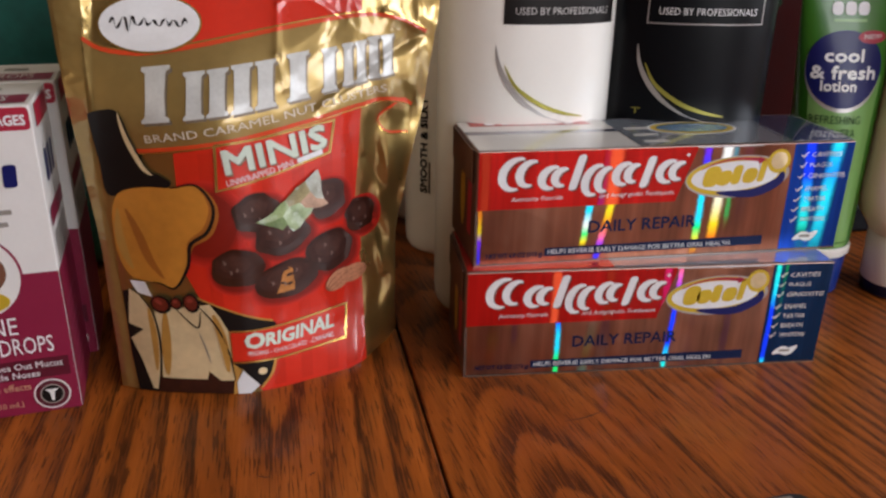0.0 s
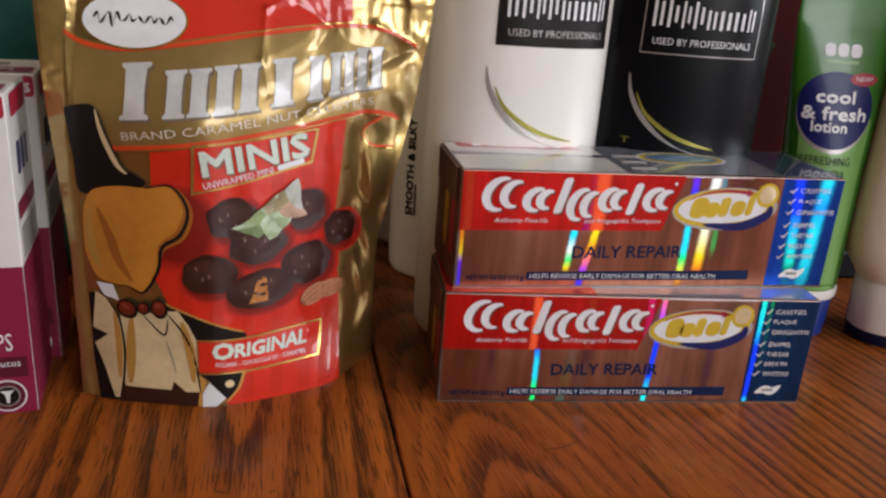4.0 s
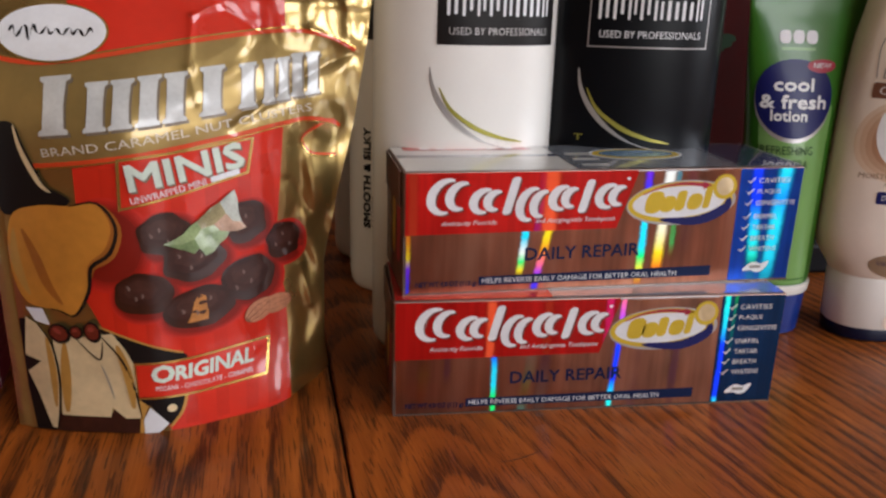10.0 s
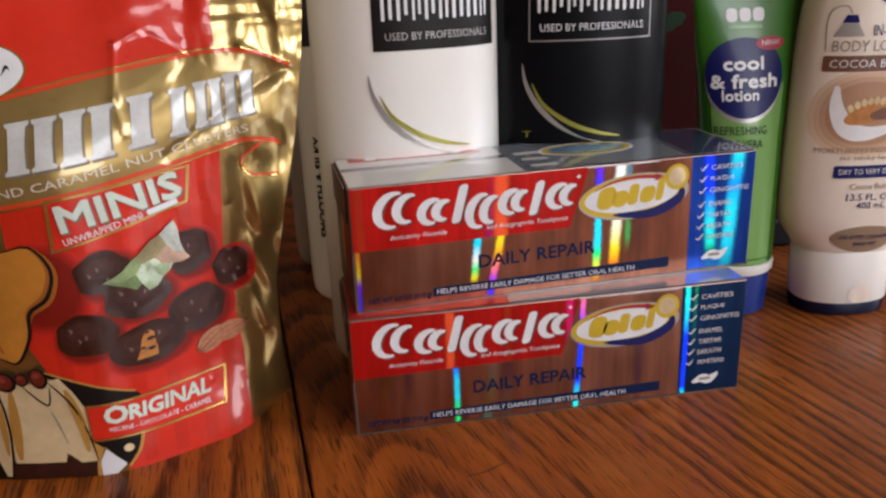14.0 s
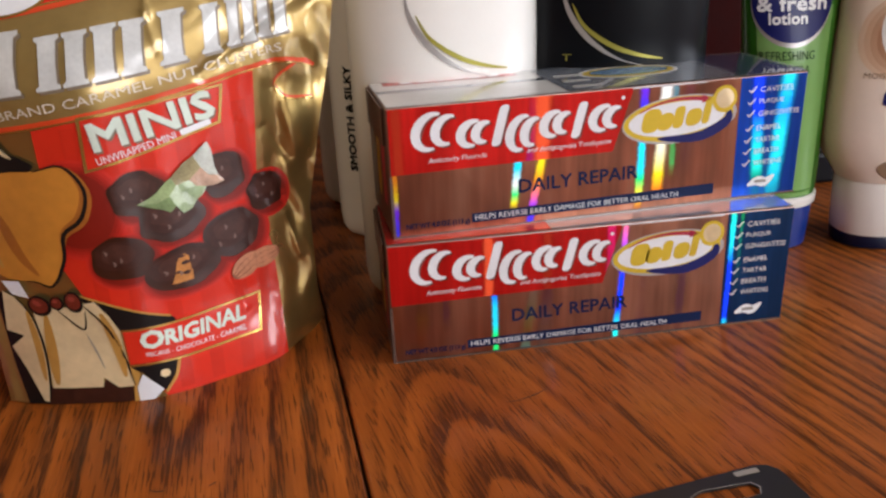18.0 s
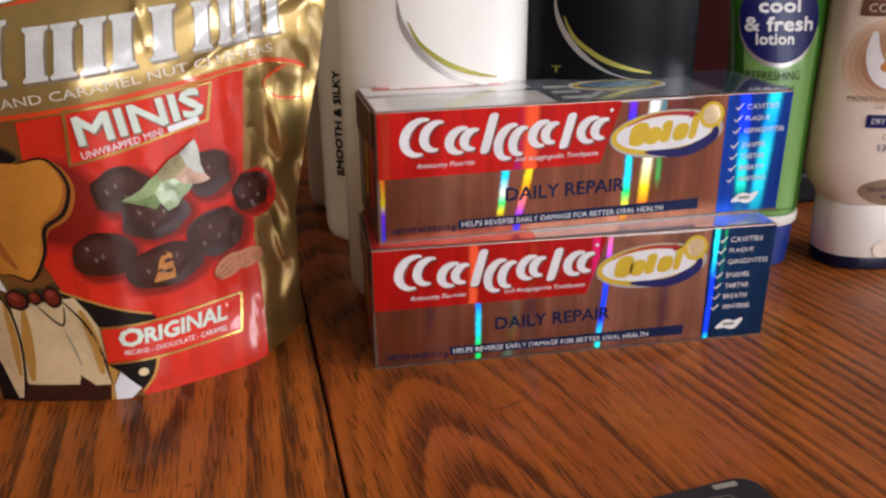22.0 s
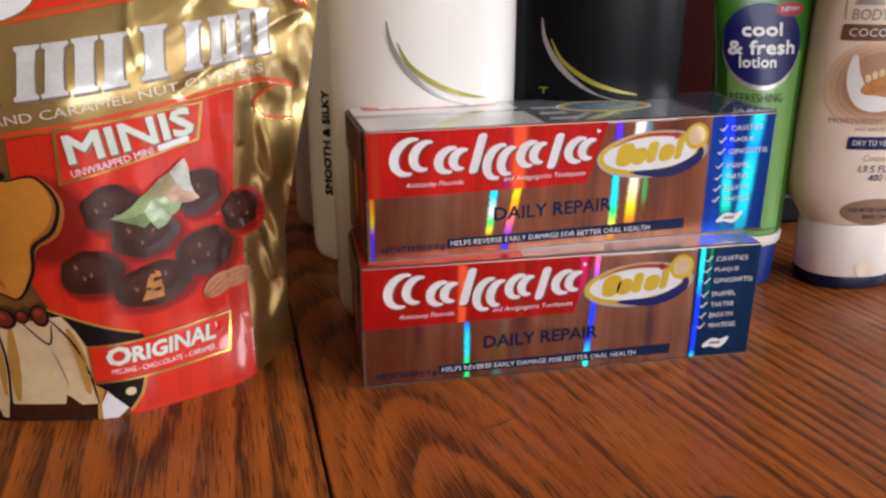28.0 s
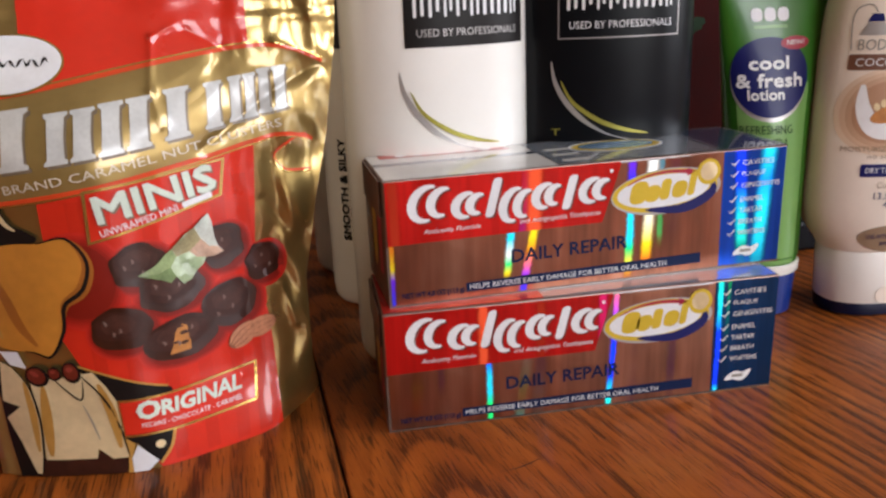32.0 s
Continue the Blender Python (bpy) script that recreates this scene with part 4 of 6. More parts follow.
def hair_bottle(at, rz, dark):
    v = Vessel(HAIR, 2.25)
    top = tagged(thing("hair_care_bottle", at, rz), ("glossy black" if dark else "white") + " plastic hair care bottle with dark label on the table", "bottle", "hair care bottles")
    part("bottle_body", v.mesh(), BLACK_PLASTIC if dark else WHITE_PLASTIC, top, "", 50)
    cap = Vessel([(0.23, 0.0175, 0.0175), (0.2305, 0.0185, 0.0185), (0.2535, 0.018, 0.018), (0.255, 0.0165, 0.0165)], 2.0)
    part("cap", cap.mesh(), BLACK_PLASTIC if dark else WHITE_PLASTIC, top, "round cap", 40)
    D = lambda name, o, m, lift=0.0003, label="", under=None: decal(name, o, v.surf, m, under or top, lift, ST, label)
    u0, u1, z0, z1 = LABEL_U0, LABEL_U1, 0.157, 0.1985
    if dark:
        plate = frame_decal("label_border", [(u0, z0), (u1, z0), (u1, z1), (u0, z1)], [(u0 + 0.0006, z0 + 0.0006), (u1 - 0.0006, z0 + 0.0006), (u1 - 0.0006, z1 - 0.0006), (u0 + 0.0006, z1 - 0.0006)], v.surf, SILVER_PRINT, top, 0.0003, ST, "thin silver label outline")
    else:
        plate = D("label", [(u0, z0), (u1, z0), (u1, z1), (u0, z1)], BLACK_PRINT, 0.0003, "dark brown rectangular label")
    w = u1 - u0
    for i, (f, g, h) in enumerate(((0.07, 0.1, 0.0125), (0.185, 0.1, 0.0125), (0.3, 0.08, 0.0125), (0.395, 0.095, 0.0125), (0.505, 0.09, 0.009), (0.61, 0.115, 0.009), (0.735, 0.115, 0.009), (0.86, 0.075, 0.0105))):
        for q, tall in ((0.0, 1.0), (0.55, 0.62 if i in (1, 2, 3) else 0.9)):
            D("logo_shape", bar(u0 + (f + q * g) * w, 0.1698 + h * (1 - tall) * 0.5, g * w * 0.24, h * tall, 0, 0, 0.3), WHITE_PRINT, 0.0005, "plain white logo bar", plate)
    words("USED BY PROFESSIONALS", u0 + 0.09 * w, 0.1615, 0.83 * w, 0.0033, v.surf, WHITE_PRINT if dark else SILVER_PRINT, plate, 0.0005, step=ST)
    c = [(u0 - 0.003, 0.147), (u0 - 0.0012, 0.1375), (u0 + 0.0045, 0.1275), (u0 + 0.013, 0.119), (u0 + 0.024, 0.1125), (u0 + 0.036, 0.109)]
    D("silver_swoosh", swoosh(curve_points(c, 18), [0.0002 + 0.0011 * math.sin(math.pi * min(1, i / 15)) for i in range(19)]), SILVER_PRINT, 0.0004, "curved silver stripe")
    c2 = [(u + 0.0028, z + 0.0004) for u, z in c[1:3]] + [(u0 + 0.0195, 0.1192), (u0 + 0.032, 0.1145), (u0 + 0.044, 0.112)]
    D("lime_swoosh", swoosh(curve_points(c2, 18), [0.0002 + 0.0009 * math.sin(math.pi * i / 18) for i in range(19)]), LIME_PRINT, 0.00045, "curved lime stripe")
    return top, v


LABEL_U0, LABEL_U1 = -0.0232, 0.0378
hair_bottle((0.0412, 0.0855, 0), 8.0, False)
LABEL_U0, LABEL_U1 = -0.0255, 0.034
black_bottle, bv = hair_bottle((0.1238, 0.0865, 0), -8.0, True)
words("T", -0.0285, 0.1125, 0.0045, 0.003, bv.surf, LIME_PRINT, black_bottle, 0.0005, angle=0, step=ST)
# two more bottles stand behind
v = Vessel(HAIR, 2.25)


def plain_bottle(at, rz, label):
    top = tagged(thing("hair_care_bottle", at, rz), label, "bottle", "hair care bottles")
    part("bottle_body", v.mesh(), WHITE_PLASTIC, top, "", 50)
    cap = Vessel([(0.23, 0.0175, 0.0175), (0.2305, 0.0185, 0.0185), (0.2535, 0.018, 0.018), (0.255, 0.0165, 0.0165)], 2.0)
    part("cap", cap.mesh(), WHITE_PLASTIC, top, "round cap", 40)
    return top


back = plain_bottle((0.0315, 0.172, 0), 0.0, "white plastic hair care bottle with black side lettering")
words("SMOOTH & SILKY", -0.036, 0.043, 0.06, 0.0046, v.surf, MATTE_BLACK, back, 0.0005, angle=90, step=ST, bold=0.00035)
decal("side_label", [(-0.047, 0.153), (-0.0345, 0.153), (-0.0345, 0.1985), (-0.047, 0.1985)], v.surf, BLACK_PRINT, back, 0.0003, ST, "edge of a dark label")
decal("underline", [(-0.0347, 0.043), (-0.0338, 0.043), (-0.0338, 0.063), (-0.0347, 0.063)], v.surf, MATTE_BLACK, back, 0.0005, ST)
plain_bottle((0.022, 0.236, 0), 0.0, "plain white plastic bottle at the back of the group")

# ---- green lotion tube ----
TX, TY = 0.2226, 0.0925
TUBE = [(0.03, 0.022, 0.0212), (0.034, 0.0226, 0.0218), (0.07, 0.0228, 0.0202), (0.1, 0.0234, 0.0178), (0.13, 0.027, 0.0132), (0.15, 0.0297, 0.0092), (0.172, 0.0318, 0.004), (0.178, 0.0325, 0.0016), (0.192, 0.0325, 0.0014)]
tube = tagged(thing("lotion_tube", (TX, TY, 0), 0), "bright green plastic lotion tube standing on its navy cap", "tube")
tv = Vessel(TUBE, 2.0)
part("tube_body", tv.mesh(), TUBE_GREEN, tube, "", 60)
ring = Vessel([(0.0245, 0.0225, 0.022), (0.0252, 0.0232, 0.0226), (0.0295, 0.0234, 0.0228), (0.0302, 0.0222, 0.0216)], 2.0)
part("collar", ring.mesh(), WHITE_PLASTIC, tube, "white plastic collar", 40)
capv = Vessel([(0.0, 0.019, 0.019), (0.001, 0.0205, 0.0205), (0.022, 0.0218, 0.0215), (0.0245, 0.0215, 0.021)], 2.0)
part("cap", capv.mesh(), mat("blue_cap", (0.008, 0.03, 0.2), 0.3), tube, "navy blue flip cap", 40)
TS = (0.004, 0.006)
TD = lambda name, o, m, lift=0.0003, label="": decal(name, o, tv.surf, m, tube, lift, TS, label)
TD("pale_panel", [(-0.031, 0.031), (0.0165, 0.031), (0.0185, 0.105), (0.0195, 0.128), (-0.02, 0.128), (-0.0315, 0.12)], TUBE_PALE, 0.0002, "pale green lower panel")
TD("disc_rim", ellipse(-0.0088, 0.1298, 0.0262, 0.0212, 48), SILVER_PRINT, 0.0003)
disc = TD("blue_disc", ellipse(-0.0085, 0.1312, 0.0258, 0.0204, 48), NAVY_PRINT, 0.0004, "round navy blue label")
words("cool", -0.0215, 0.1355, 0.0245, 0.0062, tv.surf, WHITE_PRINT, disc, 0.0006, step=TS, bold=0.0004)
words("& fresh", -0.0305, 0.1265, 0.043, 0.0066, tv.surf, WHITE_PRINT, disc, 0.0006, step=TS, bold=0.0004)
words("lotion", -0.0235, 0.12, 0.0235, 0.0054, tv.surf, WHITE_PRINT, disc, 0.0006, step=TS, bold=0.0003)
red_oval = TD("red_oval", ellipse(0.0078, 0.1482, 0.0092, 0.0034, 28), CRIMSON, 0.0005, "small red oval")
words("NEW!", 0.0022, 0.1472, 0.0112, 0.0025, tv.surf, WHITE_PRINT, red_oval, 0.0007, step=TS)
for i, u in enumerate((-0.018, -0.0103, -0.0026)):
    TD("logo_shape", bar(u, 0.1592, 0.0066, 0.0068, 0, 0, 0.35), WHITE_PRINT, 0.0004, "plain white logo shape")
TD("logo_line", bar(-0.017, 0.1558, 0.02, 0.0016), TUBE_PALE, 0.0004)
words("REFRESHING", -0.03, 0.1025, 0.0365, 0.0044, tv.surf, LEAF_GREEN, tube, 0.0005, step=TS)
words("ALOE VERA", -0.028, 0.0955, 0.0315, 0.0044, tv.surf, LEAF_GREEN, tube, 0.0005, step=TS)

# ---- cream lotion bottle ----
LOT = [(0.0375, 0.0272, 0.0195), (0.041, 0.0292, 0.0202), (0.05, 0.0358, 0.0222), (0.06, 0.0392, 0.0232), (0.07, 0.0398, 0.0235), (0.1, 0.0392, 0.0232), (0.14, 0.0374, 0.0225), (0.165, 0.035, 0.0215), (0.19, 0.03, 0.02), (0.2, 0.025, 0.017), (0.206, 0.015, 0.011)]
lotion = tagged(thing("lotion_bottle", (0.281, 0.0765, 0), -6.0), "cream plastic lotion bottle standing on its wide white cap", "bottle")
lv = Vessel(LOT, 2.4)
part("bottle_body", lv.mesh(), CREAM_PLASTIC, lotion, "", 50)
lc = Vessel([(0.0075, 0.0256, 0.0188), (0.0082, 0.026, 0.0192), (0.036, 0.0272, 0.0196), (0.0372, 0.0268, 0.0192)], 2.4)
part("cap", lc.mesh(), WHITE_PLASTIC, lotion, "cream white flip cap", 40)
lb = Vessel([(0.0, 0.024, 0.0175), (0.0008, 0.0252, 0.0186), (0.007, 0.0258, 0.0191), (0.0076, 0.0254, 0.0187)], 2.4)
part("cap_base", lb.mesh(), NAVY_PLASTIC, lotion, "navy blue lid at the bottom", 40)
decal("thumb_notch", ellipse(0.0025, 0.0128, 0.0068, 0.0052, 28), lc.surf, CREAM_PLASTIC, lotion, 0.0004, (0.003, 0), "round thumb notch")
LS = (0.004, 0.008)
LD = lambda name, o, m, lift=0.0003, label="": decal(name, o, lv.surf, m, lotion, lift, LS, label)
LW = lambda body, u, z, w, h, m, under=None, **q: words(body, u, z, w, h, lv.surf, m, under or lotion, 0.0006, step=LS, **q)
LD("navy_disc", ellipse(0.001, 0.182, 0.02, 0.0165, 36), NAVY_PRINT, 0.0003, "round navy mark")
LD("shower_pipe", swoosh(curve_points([(-0.0345, 0.1445), (-0.036, 0.158), (-0.034, 0.1645), (-0.0275, 0.166), (-0.0245, 0.1625)], 14), [0.0003] * 15), GREY_PRINT, 0.0004, "thin outline of a shower arm")
LD("shower_head", [(-0.0285, 0.158), (-0.02, 0.158), (-0.0215, 0.1618), (-0.0268, 0.1618)], NAVY_PRINT, 0.0004, "small navy shower head")
LD("shower_spray", [(-0.032, 0.1515), (-0.0165, 0.1515), (-0.0203, 0.1577), (-0.028, 0.1577)], SILVER_PRINT, 0.0004)
LW("IN-SHOWER", -0.0122, 0.1515, 0.0285, 0.0054, NAVY_PRINT)
LW("BODY LOTION", -0.0315, 0.1443, 0.045, 0.0053, GREY_PRINT)
brown_band = LD("brown_band", bar(-0.035, 0.1345, 0.054, 0.0078, 0, 0, 0.15), BROWN_LABEL, 0.0003, "brown label band")
LW("COCOA BUTTER", -0.0315, 0.1365, 0.047, 0.0039, WHITE_PRINT, under=brown_band)
for k_, (a_, b_) in enumerate(((0.0295, 0.0225), (0.0268, 0.0205), (0.024, 0.0185), (0.021, 0.016))):
    LD("cocoa_cloud", ellipse(-0.009, 0.1135, a_, b_, 40, 0, 2.2), COCOA_FADE[k_], 0.0002 + 0.00004 * k_, "soft cocoa brown patch")
LD("milk_swirl", swoosh(curve_points([(-0.0262, 0.1275), (-0.0252, 0.1165), (-0.019, 0.106), (-0.008, 0.1035), (0.008, 0.107)], 18), [0.0003 + 0.0042 * math.sin(math.pi * (i + 1) / 20) for i in range(19)]), WHITE_PRINT, 0.0004, "white milk swirl")
LD("cocoa_pod", ellipse(-0.007, 0.114, 0.0145, 0.0048, 30, 16), CARAMEL, 0.0005, "brown cocoa pod")
for k_ in range(8):
    f_ = k_ / 7
    LD("pod_seed", ellipse(-0.0185 + 0.0225 * f_, 0.1132 + 0.0052 * math.sin(math.pi * (0.2 + 0.75 * f_)) + 0.0035 * f_, 0.0015, 0.0021, 16, 20 - 50 * f_), CREAM, 0.0006)
LD("pod_shade", ellipse(0.0, 0.1135, 0.0085, 0.003, 26, 8), BROWN_LABEL, 0.0006)
LW("MOISTURIZES INSTANTLY", -0.033, 0.0935, 0.05, 0.0027, TAUPE)
LW("no sticky feel", -0.02, 0.0892, 0.0255, 0.003, TAUPE)
navy_band = LD("navy_band", bar(-0.0225, 0.0802, 0.042, 0.0067, 0, 0, 0.15), NAVY_PRINT, 0.0003, "navy blue label band")
LW("DRY TO VERY DRY SKIN", -0.02, 0.0823, 0.037, 0.0028, WHITE_PRINT, under=navy_band)
LW("Cocoa Butter", -0.0135, 0.0742, 0.024, 0.0032, TAUPE)
LW("13.5 FL. OZ.", -0.0145, 0.0683, 0.0262, 0.0036, NAVY_PRINT)
LW("400 mL", -0.009, 0.0637, 0.0155, 0.0036, NAVY_PRINT)
taupe_oval = LD("taupe_oval", ellipse(-0.0005, 0.0458, 0.0218, 0.0078, 40), TAUPE, 0.0003, "taupe oval")
LW("USE AFTER CLEANSING", -0.017, 0.0462, 0.033, 0.0026, NAVY_PRINT, under=taupe_oval)
LW("RINSE OFF", -0.008, 0.0418, 0.016, 0.0026, NAVY_PRINT, under=taupe_oval)

# ---- foil sweet pouch ----
POUCH_LOW = [(-0.168, 0.012), (-0.158, 0.005), (-0.13, -0.002), (-0.106, -0.006), (-0.09, -0.003), (-0.068, 0.006), (-0.045, 0.018), (-0.028, 0.056), (0.0, 0.11)]
POUCH_MID = [(-0.168, 0.012), (-0.158, 0.006), (-0.13, -0.003), (-0.106, -0.007), (-0.09, -0.003), (-0.07, 0.012), (-0.057, 0.022), (-0.043, 0.033), (-0.016, 0.05), (0.0, 0.06)]
POUCH_TOP = [(-0.17, 0.02), (-0.004, 0.05)]


def ease(a, b, z):
    k = min(1.0, max(0.0, (z - a) / (b - a)))
    return k * k * (3 - 2 * k)


def pouch_y(x, z):
    def eased(pts):
        xs, ys = [p[0] for p in pts], [p[1] for p in pts]
        return sum(float(np.interp(x + d, xs, ys)) for d in (-0.009, -0.0045, 0.0, 0.0045, 0.009)) / 5

    a, b = ease(0.0, 0.035, z), ease(0.12, 0.19, z)
    y = (eased(POUCH_LOW) * (1 - a) + eased(POUCH_MID) * a) * (1 - b) + eased(POUCH_TOP) * b
    # soft dents, folds of the side gusset, zip ridges
    g = ease(-0.055, -0.035, x)
    y += 0.0011 * noise.noise(Vector((x * 38, z * 30, 1.7))) * (1 + 0.8 * g)
    y += 0.0013 * g * math.sin(x * 420 + 3 * noise.noise(Vector((x * 25, z * 45, 4.0)))) * (1 - 0.6 * b)
    y += 0.16 * max(0.0, z - 0.132) * ease(-0.075, -0.035, x)
    for zc in (0.1735, 0.1795):
        y -= 0.0009 * math.exp(-(((z - zc) / 0.0011) ** 2))
    return y


def pouch_surf(x, z):
    p = Vector((x, pouch_y(x, z), z))
    du = Vector((0.002, pouch_y(x + 0.001, z) - pouch_y(x - 0.001, z), 0))
    dv = Vector((0, pouch_y(x, z + 0.001) - pouch_y(x, z - 0.001), 0.002))
    return p, du.cross(dv).normalized()


def pouch_left(z):
    return -0.158 - 0.0105 * ease(0.06, 0.19, z)


def pouch_right(z):
    return float(np.interp(z, [0, 0.02, 0.06, 0.095, 0.125, 0.16, 0.2], [-0.0285, -0.03, -0.0295, -0.022, -0.0145, -0.0085, -0.0045]))


pouch = tagged(thing("sweet_pouch"), "gold and red foil stand-up sweet pouch with printed chocolates", "pouch")
NX, NZ, PH = 110, 110, 0.203
bm = bmesh.new()
rows_f, rows_b = [], []
for j in range(NZ + 1):
    z = PH * j / NZ
    a, b = pouch_left(z), pouch_right(z)
    f, bk = [], []
    for i in range(NX + 1):
        s = i / NX
        x = a + (b - a) * s
        y = pouch_y(x, z)
        f.append(bm.verts.new((x, y, z)))
        thick = 0.05 * (4 * s * (1 - s)) ** 0.7 * (1 - ease(0.03, 0.17, z) * 0.97)
        straight = pouch_y(a, z) * (1 - s) + pouch_y(b, z) * s
        bk.append(bm.verts.new((x, max(y + 0.0012, straight + thick), z)) if 0 < i < NX else f[-1])
    rows_f.append(f)
    rows_b.append(bk)
for j in range(NZ):
    for i in range(NX):
        bm.faces.new((rows_f[j][i], rows_f[j][i + 1], rows_f[j + 1][i + 1], rows_f[j + 1][i]))
        q = (rows_b[j][i], rows_b[j + 1][i], rows_b[j + 1][i + 1], rows_b[j][i + 1])
        bm.faces.new(list(dict.fromkeys(q)))
for r, flip in ((0, True), (NZ, False)):
    for i in range(NX):
        q = list(dict.fromkeys((rows_f[r][i], rows_f[r][i + 1], rows_b[r][i + 1], rows_b[r][i])))
        if len(q) > 2:
            bm.faces.new(q[::-1] if flip else q)
bmesh.ops.recalc_face_normals(bm, faces=bm.faces[:])
part("pouch_body", bm, GOLD, pouch, "crumpled gold foil body", 70)
PS = (0.003, 0.003)
PD = lambda name, o, m, lift=0.0003, label="", under=None: decal(name, o, pouch_surf, m, under or pouch, lift, PS, label)
PW = lambda body, u, z, w, h, m, lift=0.0009, under=None, **q: words(body, u, z, w, h, pouch_surf, m, under or pouch, lift, step=PS, **q)
# side seal
PD("side_seal", [(pouch_left(0.001) + 0.0006, 0.001), (-0.148, 0.001), (-0.1525, 0.06), (-0.1552, 0.14), (-0.1565, 0.19), (pouch_left(0.19) + 0.0006, 0.19), (pouch_left(0.12) + 0.0006, 0.12), (pouch_left(0.06) + 0.0006, 0.06)], GOLD_LIGHT, 0.0002, "flat gold side seal")
# red middle panel, above and below the ribbon
PD("red_panel", [(-0.1215, 0.113), (-0.0455, 0.124), (-0.0475, 0.1), (-0.0495, 0.08), (-0.049, 0.062), (-0.047, 0.048), (-0.0455, 0.0001), (-0.0935, 0.0001), (-0.104, 0.018), (-0.122, 0.06)], RED, 0.0003, "red printed panel")
PD("red_panel", [(-0.1245, 0.15), (-0.085, 0.155), (-0.044, 0.16), (-0.044, 0.199), (-0.1255, 0.199)], RED, 0.0003, "red printed panel at the mouth")
for x0 in (-0.112, -0.1, -0.088, -0.076, -0.064, -0.055):
    PD("red_pinstripe", [(x0, 0.002 if x0 > -0.09 else 0.03), (x0 + 0.005, 0.002 if x0 > -0.09 else 0.03), (x0 + 0.005, 0.113), (x0, 0.113)], DEEP_RED, 0.0004)
# ribbon
top_line = curve_points([(-0.1555, 0.1555), (-0.148, 0.1515), (-0.135, 0.15), (-0.123, 0.151), (-0.107, 0.1535), (-0.087, 0.157), (-0.067, 0.16), (-0.049, 0.162), (-0.036, 0.162), (-0.024, 0.159), (-0.0145, 0.154)], 30)
low_line = curve_points([(-0.151, 0.1125), (-0.134, 0.1135), (-0.116, 0.1155), (-0.096, 0.118), (-0.077, 0.1205), (-0.061, 0.1225), (-0.046, 0.125), (-0.033, 0.126), (-0.0215, 0.1215)], 30)
ribbon = PD("ribbon", low_line + top_line[::-1], GOLD_LIGHT, 0.0005, "pale gold printed ribbon")
for line, sgn in ((top_line, 1), (low_line, -1)):
    PD("ribbon_edge", swoosh(line, [0.0009] * len(line)), ORANGE_LINE, 0.0007, "orange red edge line", ribbon)
    PD("ribbon_gilt", swoosh([(u, v + 0.0011 * sgn) for u, v in line], [0.0003] * len(line)), GOLD_LINE, 0.0008, "thin gilt line", ribbon)
curl = curve_points([(-0.0215, 0.1215), (-0.0265, 0.1245), (-0.035, 0.1205), (-0.038, 0.1165), (-0.034, 0.111), (-0.0235, 0.1085)], 20)
PD("ribbon_curl", swoosh(curl, [0.0006] * 21), ORANGE_LINE, 0.0007)
PD("ribbon_gilt", swoosh([(u, v - 0.0008) for u, v in curl[7:]], [0.0003] * 14), GOLD_LINE, 0.0008, "", ribbon)
# oval badge on the ribbon
PD("oval_rim", ellipse(-0.1293, 0.1606, 0.0203, 0.0108, 44), GOLD_LINE, 0.0009)
oval = PD("oval_badge", ellipse(-0.1293, 0.1606, 0.0195, 0.0101, 44), WHITE_PRINT, 0.0011, "white oval badge")
script = [(-0.1445 + 0.0012 * k, 0.1608 + (0.0034 if k < 8 else 0.0018) * math.sin(k * 1.9 + 0.6 * math.sin(k)) * (0.5 + 0.5 * math.cos(k * 0.55) ** 2)) for k in range(26)]
PD("logo_stroke", swoosh(curve_points(script, 75), [0.0003 + 0.00022 * math.sin(k * 0.9) for k in range(76)]), BLACK_PRINT, 0.0013, "plain black brush squiggle", oval)
# large name on the ribbon as plain slabs
SLABS = [(-0.1372, 0.124, 0.0195, 0.0205), (-0.1155, 0.1262, 0.0165, 0.0172), (-0.0975, 0.1278, 0.0165, 0.0178), (-0.0805, 0.1298, 0.0155, 0.0182), (-0.0655, 0.1318, 0.0115, 0.0172), (-0.0535, 0.1335, 0.0105, 0.0172), (-0.0422, 0.1352, 0.0115, 0.0175)]
for i, (u, v, w, h) in enumerate(SLABS):
    for m, du, dv, lift in ((SHADOW_PRINT, 0.0009, -0.001, 0.0007), (PALE_SLAB, 0, 0, 0.0009)):
        stems = (0.3,) if i in (0, 3, 4) else (0.02, 0.56)
        for q in stems:
            sw = w * (0.46 if len(stems) == 1 else 0.4)
            # a tapering slab with small feet
            shape = [(-0.12, 0), (1.12, 0), (1.12, 0.07), (0.95, 0.11), (0.92, 0.5), (0.95, 0.89), (1.12, 0.93), (1.12, 1), (-0.12, 1), (-0.12, 0.93), (0.05, 0.89), (0.08, 0.5), (0.05, 0.11), (-0.12, 0.07)]
            PD("logo_slab", [(u + q * w + a * sw + b * h * 0.02 + du, v + q * w * 0.1 + a * sw * 0.1 + b * h + dv) for a, b in shape], m, lift, "plain white logo slab" if m is PALE_SLAB else "", ribbon)
PW("BRAND CARAMEL NUT CLUSTERS", -0.1318, 0.1168, 0.099, 0.0032, CLOUD_PRINT, under=ribbon, angle=7.4)
